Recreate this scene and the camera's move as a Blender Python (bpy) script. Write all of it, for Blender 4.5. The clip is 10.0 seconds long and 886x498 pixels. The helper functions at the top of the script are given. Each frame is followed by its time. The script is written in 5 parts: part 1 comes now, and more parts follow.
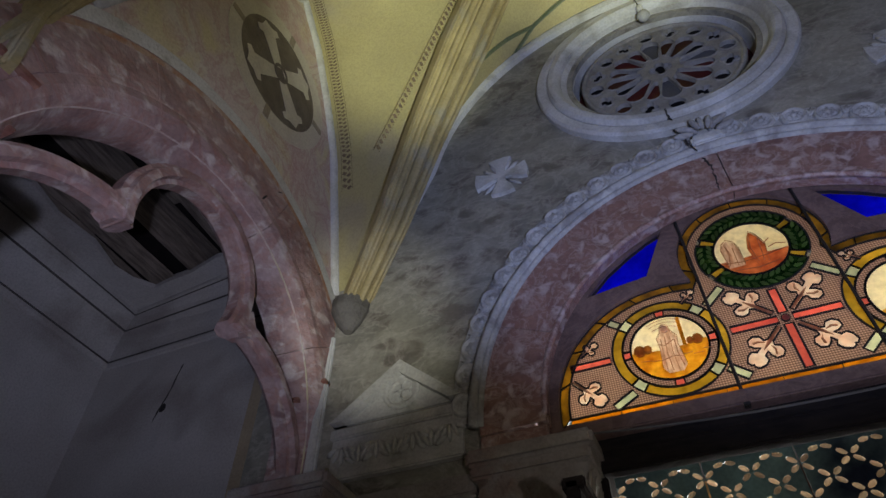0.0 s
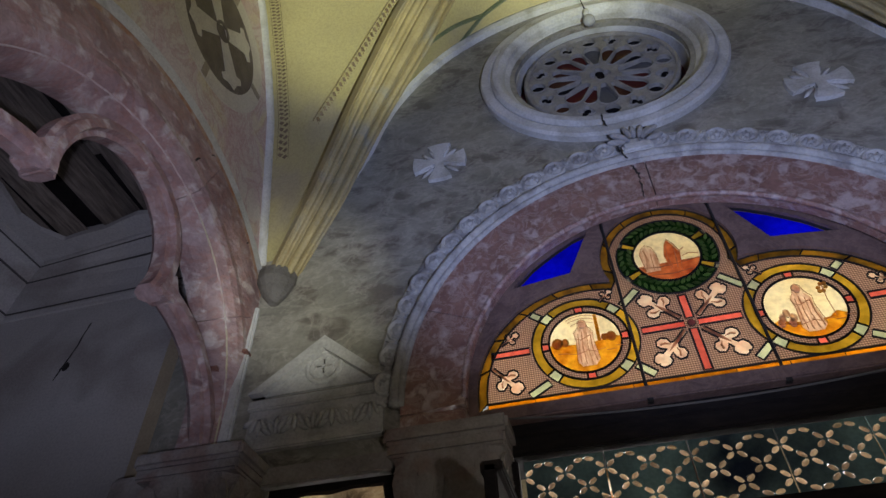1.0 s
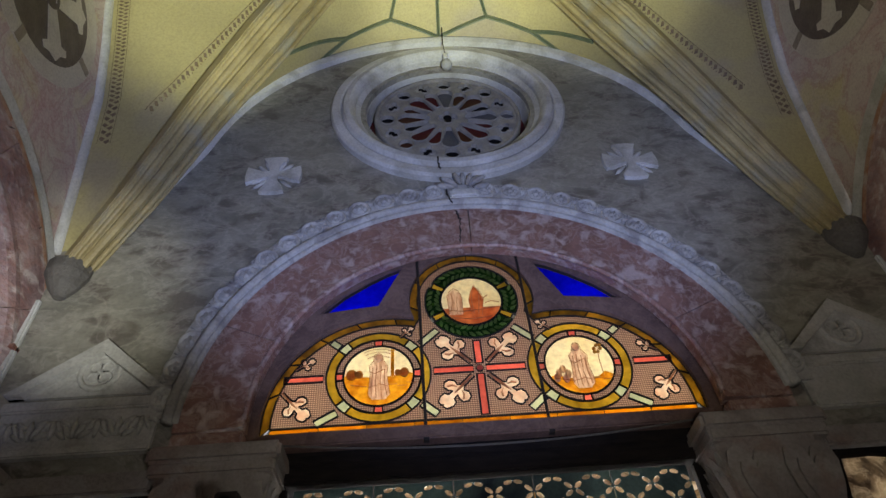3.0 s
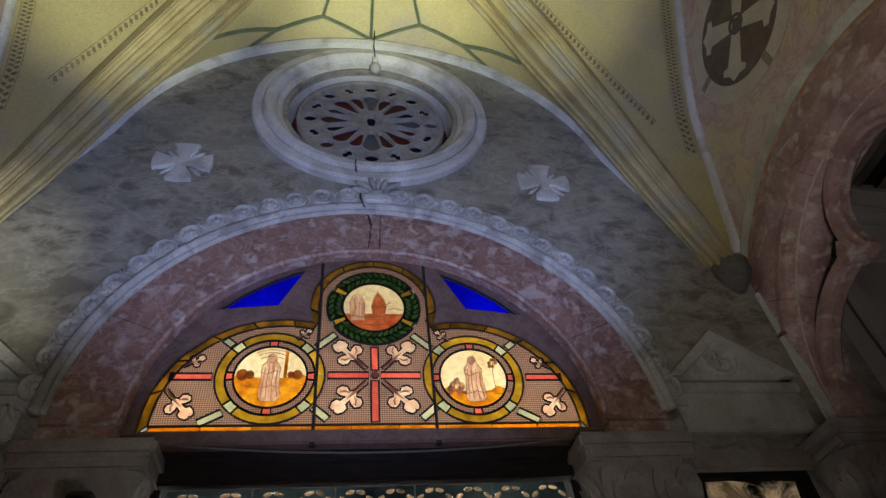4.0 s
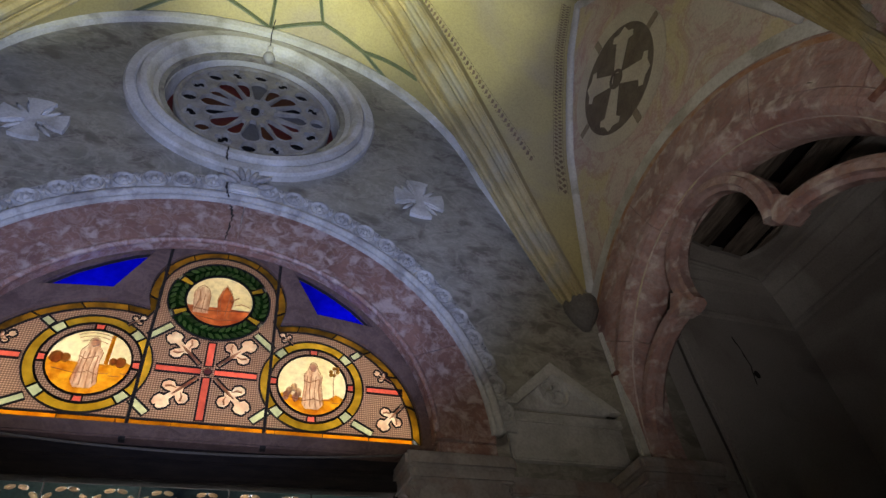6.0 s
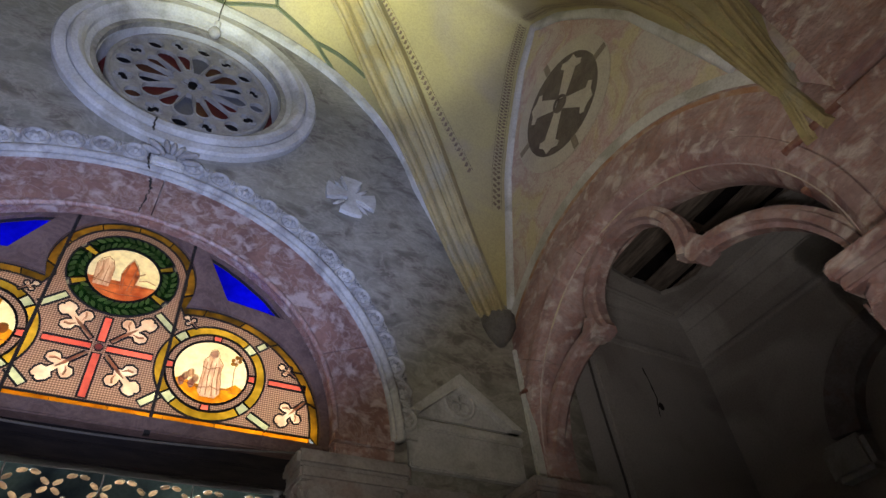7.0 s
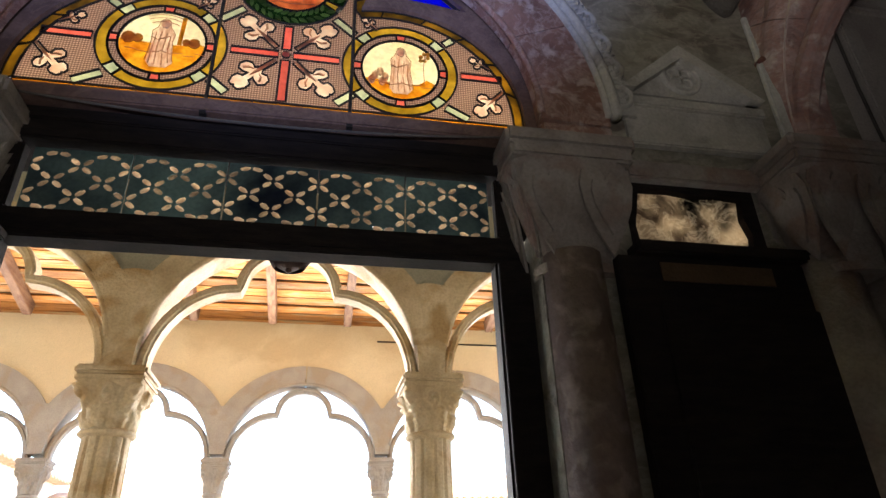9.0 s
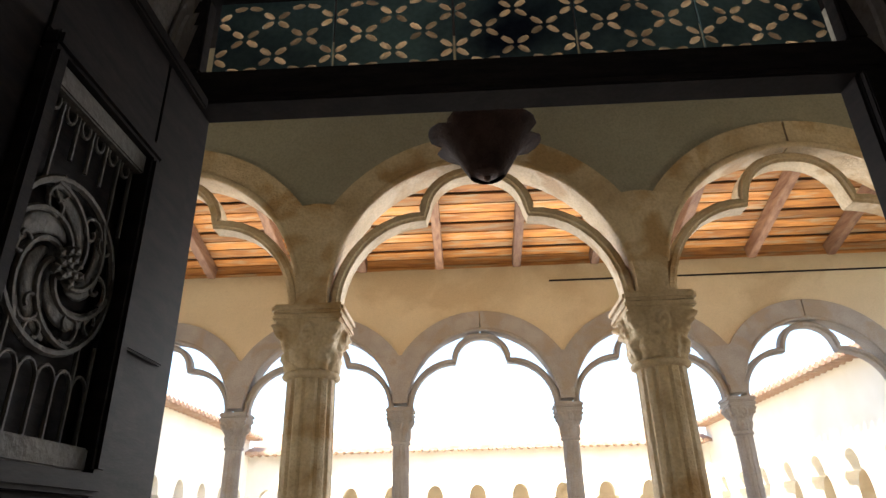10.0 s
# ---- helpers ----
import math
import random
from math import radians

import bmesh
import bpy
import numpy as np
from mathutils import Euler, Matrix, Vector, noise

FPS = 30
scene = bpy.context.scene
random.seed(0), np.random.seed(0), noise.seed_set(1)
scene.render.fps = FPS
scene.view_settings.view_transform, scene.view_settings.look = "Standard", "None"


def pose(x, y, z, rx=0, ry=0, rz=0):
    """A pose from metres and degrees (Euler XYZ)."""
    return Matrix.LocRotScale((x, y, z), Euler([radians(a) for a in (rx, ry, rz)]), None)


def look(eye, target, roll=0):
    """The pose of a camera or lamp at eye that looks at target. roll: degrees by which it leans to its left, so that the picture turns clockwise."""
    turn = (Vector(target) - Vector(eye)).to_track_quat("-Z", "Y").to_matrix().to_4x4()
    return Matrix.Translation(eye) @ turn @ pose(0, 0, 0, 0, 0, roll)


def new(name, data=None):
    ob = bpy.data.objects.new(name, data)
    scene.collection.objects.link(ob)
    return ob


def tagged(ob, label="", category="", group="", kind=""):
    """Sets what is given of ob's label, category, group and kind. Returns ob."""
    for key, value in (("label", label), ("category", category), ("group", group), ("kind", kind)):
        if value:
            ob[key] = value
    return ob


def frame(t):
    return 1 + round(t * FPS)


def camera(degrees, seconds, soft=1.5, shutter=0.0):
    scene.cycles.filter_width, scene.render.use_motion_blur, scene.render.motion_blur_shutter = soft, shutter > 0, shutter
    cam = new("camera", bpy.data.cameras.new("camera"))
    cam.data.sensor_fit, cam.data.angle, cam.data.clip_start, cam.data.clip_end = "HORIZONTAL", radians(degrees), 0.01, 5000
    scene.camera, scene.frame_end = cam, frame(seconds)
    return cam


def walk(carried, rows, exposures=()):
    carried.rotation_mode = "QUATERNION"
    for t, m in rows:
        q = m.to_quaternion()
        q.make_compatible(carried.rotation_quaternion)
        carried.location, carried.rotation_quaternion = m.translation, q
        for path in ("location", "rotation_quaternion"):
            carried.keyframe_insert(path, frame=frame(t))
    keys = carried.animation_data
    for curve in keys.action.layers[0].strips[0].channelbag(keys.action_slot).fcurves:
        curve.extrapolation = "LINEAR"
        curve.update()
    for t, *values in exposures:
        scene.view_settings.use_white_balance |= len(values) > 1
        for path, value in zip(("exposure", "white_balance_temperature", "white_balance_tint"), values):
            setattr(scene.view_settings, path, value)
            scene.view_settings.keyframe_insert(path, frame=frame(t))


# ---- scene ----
cam = camera(70.3, 10.0)
PATH = [
    (0, (-0.595, -2.8, 1.689), (-1.141, -1.523, 3.127), -0.0),
    (0.5, (-0.68, -2.842, 1.666), (-1.078, -1.487, 3.082), -1.3),
    (1, (-0.639, -2.876, 1.676), (-0.968, -1.472, 3.062), -1.9),
    (1.5, (-0.542, -2.884, 1.688), (-0.773, -1.465, 3.079), -2.7),
    (2, (-0.478, -2.881, 1.685), (-0.603, -1.466, 3.093), -3.4),
    (2.5, (-0.395, -2.886, 1.686), (-0.416, -1.469, 3.096), -4.5),
    (4, (-0.2, -2.929, 1.689), (0.117, -1.535, 3.089), -7.1),
    (4.5, (-0.135, -2.938, 1.689), (0.292, -1.567, 3.081), -8.2),
    (5, (-0.077, -2.935, 1.69), (0.448, -1.6, 3.084), -9.7),
    (5.5, (-0.031, -2.954, 1.683), (0.541, -1.641, 3.079), -9.6),
    (7, (0.127, -2.983, 1.672), (0.916, -1.784, 3.065), -6.9),
    (7.5, (0.195, -2.934, 1.614), (1.043, -1.783, 3.012), -7.4),
    (8, (0.196, -2.737, 1.49), (0.948, -1.268, 2.62), -5.0),
    (8.5, (0.216, -2.519, 1.42), (0.74, -0.872, 2.427), -3.3),
    (9, (0.25, -2.305, 1.403), (0.61, -0.573, 2.335), -2.0),
    (9.5, (0.057, -1.936, 1.391), (0.173, -0.145, 2.274), -0.8),
    (10, (-0.192, -1.478, 1.421), (-0.255, 0.345, 2.242), -1.5),
]
walk(cam, [(t, look(eye, target, roll)) for t, eye, target, roll in PATH], [(0.0, 2.3), (0.8, 2.42), (1.5, 2.62), (3.0, 2.6), (5.6, 2.62), (7.0, 3.15), (7.5, 3.25), (8.0, 3.6), (8.4, 3.4), (9.0, 2.9), (9.5, 2.4), (10.0, 1.92)])

# ---- light ----
world = bpy.data.worlds.new("sky")
scene.world = world
world.use_nodes = True
wn = world.node_tree
sky = wn.nodes.new("ShaderNodeTexSky")
sky.sky_type = "NISHITA"
sky.sun_disc = False
sky.sun_elevation = radians(48)
sky.sun_rotation = radians(150)
wn.links.new(sky.outputs[0], wn.nodes["Background"].inputs[0])
wn.nodes["Background"].inputs[1].default_value = 0.15


def lamp(name, kind, place, energy, color, **more):
    d = bpy.data.lights.new(name, kind)
    d.energy, d.color = energy, color
    for key, value in more.items():
        if key == "angle":
            d.angle = value
        elif key == "size":
            d.shape, d.size, d.size_y = "RECTANGLE", value[0], value[1]
        elif key == "spot":
            d.spot_size, d.spot_blend = value
        elif key == "radius":
            d.shadow_soft_size = value
    ob = new(name, d)
    ob.matrix_world = place
    return ob


# the sun stands high behind the chapel and lights the far side of the courtyard
lamp("sun", "SUN", look((-7, -14, 20), (0, 0, 0)), 5.0, (1.0, 0.93, 0.82), angle=radians(0.6))
# sky light that comes in through the arcade of the gallery
lamp("sky_in_arcade", "AREA", look((0, 8.05, 3.3), (0, 0, 3.2)), 290, (0.97, 0.97, 0.98), size=(10.0, 2.4))
# the torch that was carried below the vault: a wide spill, a bluish corona and bright cores where it was held still
TORCH, TORCH_WEST, TORCH_EAST = (0.0, -3.0, 1.5), (-0.62, -2.98, 1.55), (0.22, -3.05, 1.5)
lamp("torch_spill", "SPOT", look(TORCH, (0.1, -0.6, 6.3)), 16, (0.92, 0.87, 0.80), spot=(radians(112), 1.0), radius=0.03)
lamp("torch_side", "SPOT", look(TORCH_WEST, (-3.4, -0.95, 4.3)), 44, (0.64, 0.69, 1.0), spot=(radians(50), 1.0), radius=0.03)
lamp("torch_other_side", "SPOT", look(TORCH_EAST, (2.7, -1.2, 4.9)), 12.5, (0.96, 0.88, 0.86), spot=(radians(56), 1.0), radius=0.03)
lamp("torch_corona", "SPOT", look(TORCH, (-0.05, -0.15, 6.0)), 92, (0.36, 0.47, 0.95), spot=(radians(64), 0.6), radius=0.03)
lamp("torch_core", "SPOT", look(TORCH, (0.05, -1.15, 7.6)), 360, (0.95, 1.0, 0.66), spot=(radians(31), 1.0), radius=0.03)
lamp("torch_core_west", "SPOT", look(TORCH, (-1.8, -0.9, 6.5)), 220, (0.95, 1.0, 0.66), spot=(radians(22), 1.0), radius=0.03)
lamp("torch_core_east", "SPOT", look(TORCH, (1.35, -0.95, 7.0)), 150, (0.95, 1.0, 0.66), spot=(radians(22), 1.0), radius=0.03)
lamp("torch_corner", "SPOT", look(TORCH_WEST, (-2.2, -0.15, 4.25)), 75, (0.98, 1.0, 0.90), spot=(radians(19), 1.0), radius=0.03)

# ---- materials ----
from mathutils import geometry, noise


def mat(name, base, rough=0.7, metal=0.0, second=None, scale=6.0, bump=0.3, grain=60.0, spots=None, spot_scale=2.0, vein=None, stretch=(1, 1, 1), spec=0.5, thin=0.0, vary=0.0):
    m = bpy.data.materials.new(name)
    m.use_nodes = True
    n, l = m.node_tree.nodes, m.node_tree.links
    b = n["Principled BSDF"]
    b.inputs["Roughness"].default_value = rough
    b.inputs["Metallic"].default_value = metal
    b.inputs["Specular IOR Level"].default_value = spec
    tc = n.new("ShaderNodeTexCoord")
    mp = n.new("ShaderNodeMapping")
    mp.inputs["Scale"].default_value = stretch
    l.new(tc.outputs["Object"], mp.inputs[0])

    def noisy(sc, detail=6.0, dist=0.0):
        t = n.new("ShaderNodeTexNoise")
        t.inputs["Scale"].default_value = sc
        t.inputs["Detail"].default_value = detail
        t.inputs["Distortion"].default_value = dist * 0.4
        l.new(mp.outputs[0], t.inputs["Vector"])
        return t.outputs["Fac"]

    def ramp(fac, lo, hi):
        r = n.new("ShaderNodeMapRange")
        r.inputs["From Min"].default_value, r.inputs["From Max"].default_value = lo, hi
        l.new(fac, r.inputs["Value"])
        return r.outputs[0]

    def mixed(fac, a, c):
        x = n.new("ShaderNodeMix")
        x.data_type = "RGBA"
        l.new(fac, x.inputs[0])
        for sock, v in ((x.inputs[6], a), (x.inputs[7], c)):
            if isinstance(v, tuple):
                sock.default_value = (*v, 1)
            else:
                l.new(v, sock)
        return x.outputs[2]

    second = second or tuple(c * 0.72 for c in base)
    col = mixed(ramp(noisy(scale, 8.0, 0.6), 0.35, 0.68), base, second)
    if spots:
        col = mixed(ramp(noisy(spot_scale, 5.0, 1.2), 0.52, 0.64), col, spots)
    if vein:
        w = n.new("ShaderNodeTexNoise")
        w.inputs["Scale"].default_value = vein[1]
        w.inputs["Detail"].default_value = 12
        w.inputs["Roughness"].default_value = 0.68
        w.inputs["Distortion"].default_value = 0.9
        l.new(mp.outputs[0], w.inputs["Vector"])
        sub = n.new("ShaderNodeMath")
        sub.operation = "SUBTRACT"
        sub.inputs[1].default_value = 0.5
        l.new(w.outputs["Fac"], sub.inputs[0])
        ab = n.new("ShaderNodeMath")
        ab.operation = "ABSOLUTE"
        l.new(sub.outputs[0], ab.inputs[0])
        soft = n.new("ShaderNodeMath")
        soft.operation = "MULTIPLY"
        soft.inputs[1].default_value = 0.4
        l.new(ramp(ab.outputs[0], 0.05, 0.0), soft.inputs[0])
        col = mixed(soft.outputs[0], col, vein[0])
    fine = noisy(grain, 6.0)
    dark = n.new("ShaderNodeMix")
    dark.data_type, dark.blend_type = "RGBA", "MULTIPLY"
    dark.inputs[0].default_value = 0.35
    g = n.new("ShaderNodeMapRange")
    g.inputs["From Min"].default_value, g.inputs["From Max"].default_value = 0.3, 0.6
    g.inputs["To Min"].default_value = 0.45
    l.new(fine, g.inputs["Value"])
    l.new(col, dark.inputs[6])
    l.new(g.outputs[0], dark.inputs[7])
    col = dark.outputs[2]
    if vary:
        oi = n.new("ShaderNodeObjectInfo")
        hs = n.new("ShaderNodeHueSaturation")
        vr = n.new("ShaderNodeMapRange")
        vr.inputs["To Min"].default_value, vr.inputs["To Max"].default_value = 1 - vary, 1 + vary
        l.new(oi.outputs["Random"], vr.inputs["Value"])
        l.new(vr.outputs[0], hs.inputs["Value"])
        l.new(col, hs.inputs["Color"])
        col = hs.outputs[0]
    l.new(col, b.inputs["Base Color"])
    bp = n.new("ShaderNodeBump")
    bp.inputs["Strength"].default_value = bump
    bp.inputs["Distance"].default_value = 0.02
    mx = n.new("ShaderNodeMath")
    mx.operation = "ADD"
    l.new(noisy(scale * 2.3, 8.0), mx.inputs[0])
    l.new(fine, mx.inputs[1])
    l.new(mx.outputs[0], bp.inputs["Height"])
    l.new(bp.outputs[0], b.inputs["Normal"])
    if thin:
        tr = n.new("ShaderNodeBsdfTranslucent")
        l.new(col, tr.inputs[0])
        ms = n.new("ShaderNodeMixShader")
        ms.inputs[0].default_value = thin
        out = n["Material Output"]
        l.new(b.outputs[0], ms.inputs[1])
        l.new(tr.outputs[0], ms.inputs[2])
        l.new(ms.outputs[0], out.inputs[0])
    return m


PLASTER = mat("white_plaster", (0.62, 0.62, 0.60), 0.75, second=(0.50, 0.50, 0.47), scale=4, spots=(0.40, 0.39, 0.35), spot_scale=3)
DUSTY_PLASTER = mat("dusty_grey_plaster", (0.47, 0.46, 0.43), 0.8, second=(0.33, 0.32, 0.30), scale=7, bump=0.35, spots=(0.25, 0.235, 0.22), spot_scale=6)
GREEN_MARBLE = mat("green_grey_marble", (0.20, 0.195, 0.162), 0.5, second=(0.31, 0.295, 0.245), scale=4.5, bump=0.15, spots=(0.15, 0.132, 0.112), spot_scale=5, vein=((0.46, 0.43, 0.37), 3.5), stretch=(1.0, 1.0, 1.5), grain=45)
PINK_MARBLE = mat("pink_marble", (0.28, 0.15, 0.12), 0.5, second=(0.16, 0.08, 0.065), scale=6, bump=0.3, spots=(0.43, 0.33, 0.30), spot_scale=12, vein=((0.46, 0.37, 0.33), 8), grain=40)
PINK_STONE = mat("worn_pink_stone", (0.40, 0.285, 0.27), 0.55, second=(0.23, 0.14, 0.135), scale=5, bump=0.5, spots=(0.51, 0.43, 0.40), spot_scale=9, grain=34, vein=((0.32, 0.13, 0.09), 3.2), stretch=(1, 1, 1.4))
GREY_STONE = mat("grey_carved_stone", (0.34, 0.31, 0.29), 0.75, second=(0.22, 0.19, 0.18), scale=6, bump=0.4, spots=(0.25, 0.18, 0.16), spot_scale=4)
OCHRE = mat("ochre_painted_vault", (0.45, 0.39, 0.18), 0.65, second=(0.38, 0.325, 0.155), scale=1.6, bump=0.12, spots=(0.36, 0.31, 0.19), spot_scale=1.2)
RIB_PAINT = mat("ochre_rib_paint", (0.38, 0.31, 0.15), 0.6, second=(0.27, 0.215, 0.10), scale=5, bump=0.15, spots=(0.30, 0.27, 0.18), spot_scale=3)
FRESCO = mat("faded_pink_fresco", (0.58, 0.53, 0.47), 0.7, second=(0.54, 0.41, 0.40), scale=3, bump=0.12, spots=(0.58, 0.51, 0.33), spot_scale=2.6, vein=((0.36, 0.14, 0.16), 2.6))
ROOM_PAINT = mat("stained_room_plaster", (0.50, 0.475, 0.45), 0.8, second=(0.42, 0.385, 0.355), scale=1.5, bump=0.15, spots=(0.34, 0.305, 0.28), spot_scale=1.1)
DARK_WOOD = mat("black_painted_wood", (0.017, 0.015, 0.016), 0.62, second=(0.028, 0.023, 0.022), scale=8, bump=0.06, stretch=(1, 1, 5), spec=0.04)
CREAM = mat("cream_plaster", (0.75, 0.63, 0.44), 0.85, second=(0.68, 0.56, 0.37), scale=1.0, bump=0.04, grain=110, spots=(0.60, 0.47, 0.30), spot_scale=0.8)
SANDSTONE = mat("pale_sandstone", (0.64, 0.51, 0.33), 0.75, second=(0.48, 0.36, 0.21), scale=4, bump=0.5, spots=(0.42, 0.27, 0.12), spot_scale=2.6, grain=45)
PALE_STONE = mat("pale_grey_stone", (0.44, 0.40, 0.37), 0.75, second=(0.35, 0.31, 0.28), scale=4, bump=0.3, spots=(0.38, 0.31, 0.24), spot_scale=2.5)
ROOF_WOOD = mat("weathered_roof_boards", (0.58, 0.24, 0.05), 0.8, second=(0.30, 0.105, 0.02), scale=2.2, bump=0.35, stretch=(1, 7, 7), vary=0.4, spots=(0.42, 0.27, 0.13), spot_scale=2)
COLUMN_STONE = mat("dull_mauve_marble", (0.20, 0.15, 0.145), 0.6, second=(0.12, 0.08, 0.075), scale=5, bump=0.3, spots=(0.28, 0.23, 0.22), spot_scale=9, grain=40)
FLOOR_STONE = mat("stone_floor", (0.30, 0.27, 0.23), 0.6, second=(0.22, 0.19, 0.16), scale=3)

# ---- shape helpers ----


def finish(name, bm, material, parent=None, smooth=False):
    bmesh.ops.recalc_face_normals(bm, faces=bm.faces[:])
    me = bpy.data.meshes.new(name)
    bm.to_mesh(me)
    bm.free()
    if smooth:
        for p in me.polygons:
            p.use_smooth = True
    if material:
        me.materials.append(material)
    ob = new(name, me)
    if parent:
        ob.parent = parent
    return ob


def part(name, bm, material, parent, label="", smooth=False):
    ob = finish(name, bm, material, parent, smooth)
    if label:
        ob["label"] = label
    return ob


def thing(name, label, category, group="", kind=""):
    return tagged(new(name), label, category, group, kind)


def box(bm, lo, hi, bevel=0.0):
    made = bmesh.ops.create_cube(bm, size=1.0)["verts"]
    for v in made:
        v.co = Vector([lo[k] + (v.co[k] + 0.5) * (hi[k] - lo[k]) for k in range(3)])
    if bevel:
        bmesh.ops.bevel(bm, geom=list({e for v in made for e in v.link_edges}), offset=bevel, segments=2, affect="EDGES")
    return bm


def boxed(lo, hi, bevel=0.0):
    return box(bmesh.new(), lo, hi, bevel)


def xz(y):
    return lambda a, b, d: Vector((a, y + d, b))


def yz(x):
    return lambda a, b, d: Vector((x + d, a, b))


def xy(z):
    return lambda a, b, d: Vector((a, b, z + d))


def inside(p, loops):
    """Whether p lies in an odd number of the loops."""
    odd = False
    for loop in loops:
        for (ax, ay), (bx, by) in zip(loop, loop[1:] + loop[:1]):
            if (ay > p[1]) != (by > p[1]) and p[0] < (bx - ax) * (p[1] - ay) / (by - ay) + ax:
                odd = not odd
    return odd


def plate(outline, holes, depth, put, bm=None):
    """A slab with an outline and holes in a plane, as thick as depth."""
    bm = bm or bmesh.new()
    for loop in [outline, *holes]:
        f = [bm.verts.new(put(a, b, 0.0)) for a, b in loop]
        k = [bm.verts.new(put(a, b, depth)) for a, b in loop]
        for i in range(len(loop)):
            j = (i + 1) % len(loop)
            bm.faces.new((f[i], f[j], k[j], k[i]))
        if not holes:
            bm.faces.new(f)
            bm.faces.new(k)
            return bm
    flat, edges = [], []
    loops = [list(loop) for loop in [outline, *holes]]
    for loop in loops:
        n0 = len(flat)
        flat += [Vector(p) for p in loop]
        edges += [(n0 + i, n0 + (i + 1) % len(loop)) for i in range(len(loop))]
    points, _, tris, _, _, _ = geometry.delaunay_2d_cdt(flat, edges, [], 0, 1e-5)
    front = [bm.verts.new(put(p[0], p[1], 0.0)) for p in points]
    back = [bm.verts.new(put(p[0], p[1], depth)) for p in points]
    for t in tris:
        if inside((sum(points[i][0] for i in t) / 3, sum(points[i][1] for i in t) / 3), loops):
            bm.faces.new([front[i] for i in t])
            bm.faces.new([back[i] for i in reversed(t)])
    bmesh.ops.remove_doubles(bm, verts=bm.verts[:], dist=1e-5)
    return bm


def arc(cx, cz, r, a0, a1, n, rz=None):
    rz = rz or r
    return [(cx + r * math.cos(radians(a0 + (a1 - a0) * i / n)), cz + rz * math.sin(radians(a0 + (a1 - a0) * i / n))) for i in range(n + 1)]


def ring(cx, cz, r0, r1, a0, a1, n, depth, put, bm=None):
    """A slab in the shape of a piece of a ring."""
    if a1 - a0 >= 360:
        return plate(arc(cx, cz, r1, 0, 360, n)[:-1], [arc(cx, cz, r0, 0, 360, n)[:-1]], depth, put, bm)
    return plate(arc(cx, cz, r1, a0, a1, n) + arc(cx, cz, r0, a1, a0, n), [], depth, put, bm)


def sweep(points, profile, up, bm=None, closed=False, grow=None):
    """A profile of (side, height) drawn along points; up is the way that height goes."""
    bm = bm or bmesh.new()
    pts = [Vector(p) for p in points]
    rows, n = [], len(pts)
    for i, p in enumerate(pts):
        a = pts[(i - 1) % n] if closed or i else p
        b = pts[(i + 1) % n] if closed or i < n - 1 else p
        t = (b - a).normalized()
        u = Vector(up(p) if callable(up) else up)
        s = t.cross(u).normalized()
        h = s.cross(t).normalized()
        g = grow[i] if grow else 1.0
        rows.append([bm.verts.new(p + s * x * g + h * z * g) for x, z in profile])
    m = len(profile)
    for i in range(n if closed else n - 1):
        r0, r1 = rows[i], rows[(i + 1) % n]
        for k in range(m):
            bm.faces.new((r0[k], r0[(k + 1) % m], r1[(k + 1) % m], r1[k]))
    if not closed:
        bm.faces.new(rows[0])
        bm.faces.new(rows[-1])
    return bm


def round_profile(w, h, n=10):
    return [(w / 2 * math.cos(2 * math.pi * k / n), h / 2 * math.sin(2 * math.pi * k / n)) for k in range(n)]


def lathe(rows, at, n=20, bm=None, squash=1.0):
    bm = bm or bmesh.new()
    loops = [[bm.verts.new((at[0] + r * math.cos(2 * math.pi * k / n), at[1] + squash * r * math.sin(2 * math.pi * k / n), at[2] + z)) for k in range(n)] for r, z in rows]
    for a, b in zip(loops, loops[1:]):
        for k in range(n):
            bm.faces.new((a[k], a[(k + 1) % n], b[(k + 1) % n], b[k]))
    bm.faces.new(loops[0])
    bm.faces.new(loops[-1])
    return bm


def table(rows, x):
    """Straight steps between (x, value) rows in rising x."""
    if x <= rows[0][0]:
        return rows[0][1]
    for (a, va), (b, vb) in zip(rows, rows[1:]):
        if x <= b:
            return va + (vb - va) * (x - a) / (b - a)
    return rows[-1][1]


# ---- the chapel bay: large structure ----
X1, Y0, Y1, YC = 2.57, -0.10, -2.45, -1.22
SPRING = 3.30
ARCH_Z, ARCH_IN, ARCH_OUT = 3.38, 1.04, 1.50

north = part("wall_north", plate(
    [(-3.0, 0), (-2.22, 0), (-2.22, 2.99), (-1.55, 2.99), (-1.55, 0), (-1.12, 0), (-1.12, 3.2)] + arc(0, SPRING, 1.4, 184, -4, 48)
    + [(1.12, 3.2), (1.12, 0), (1.55, 0), (1.55, 2.99), (2.22, 2.99), (2.22, 0), (3.0, 0), (3.0, 8.3), (-3.0, 8.3)],
    [arc(0, 6.05, 0.66, 0, 360, 56)[:-1]], 0.40, xz(Y0)), GREEN_MARBLE, None)
tagged(north, "mottled grey-green marble wall over the chapel door", "wall", kind="structure")

floor = part("floor", boxed((-6.2, -6.0, -0.2), (6.2, 3.6, 0.0)), FLOOR_STONE, None)
tagged(floor, "worn grey stone floor", "floor", kind="structure")


def side_profile(u):
    return table([(0, 7.10), (0.3, 6.78), (0.6, 6.27), (0.8, 5.85), (1.0, 5.1), (1.15, 4.5), (1.3, 4.0)], abs(u))


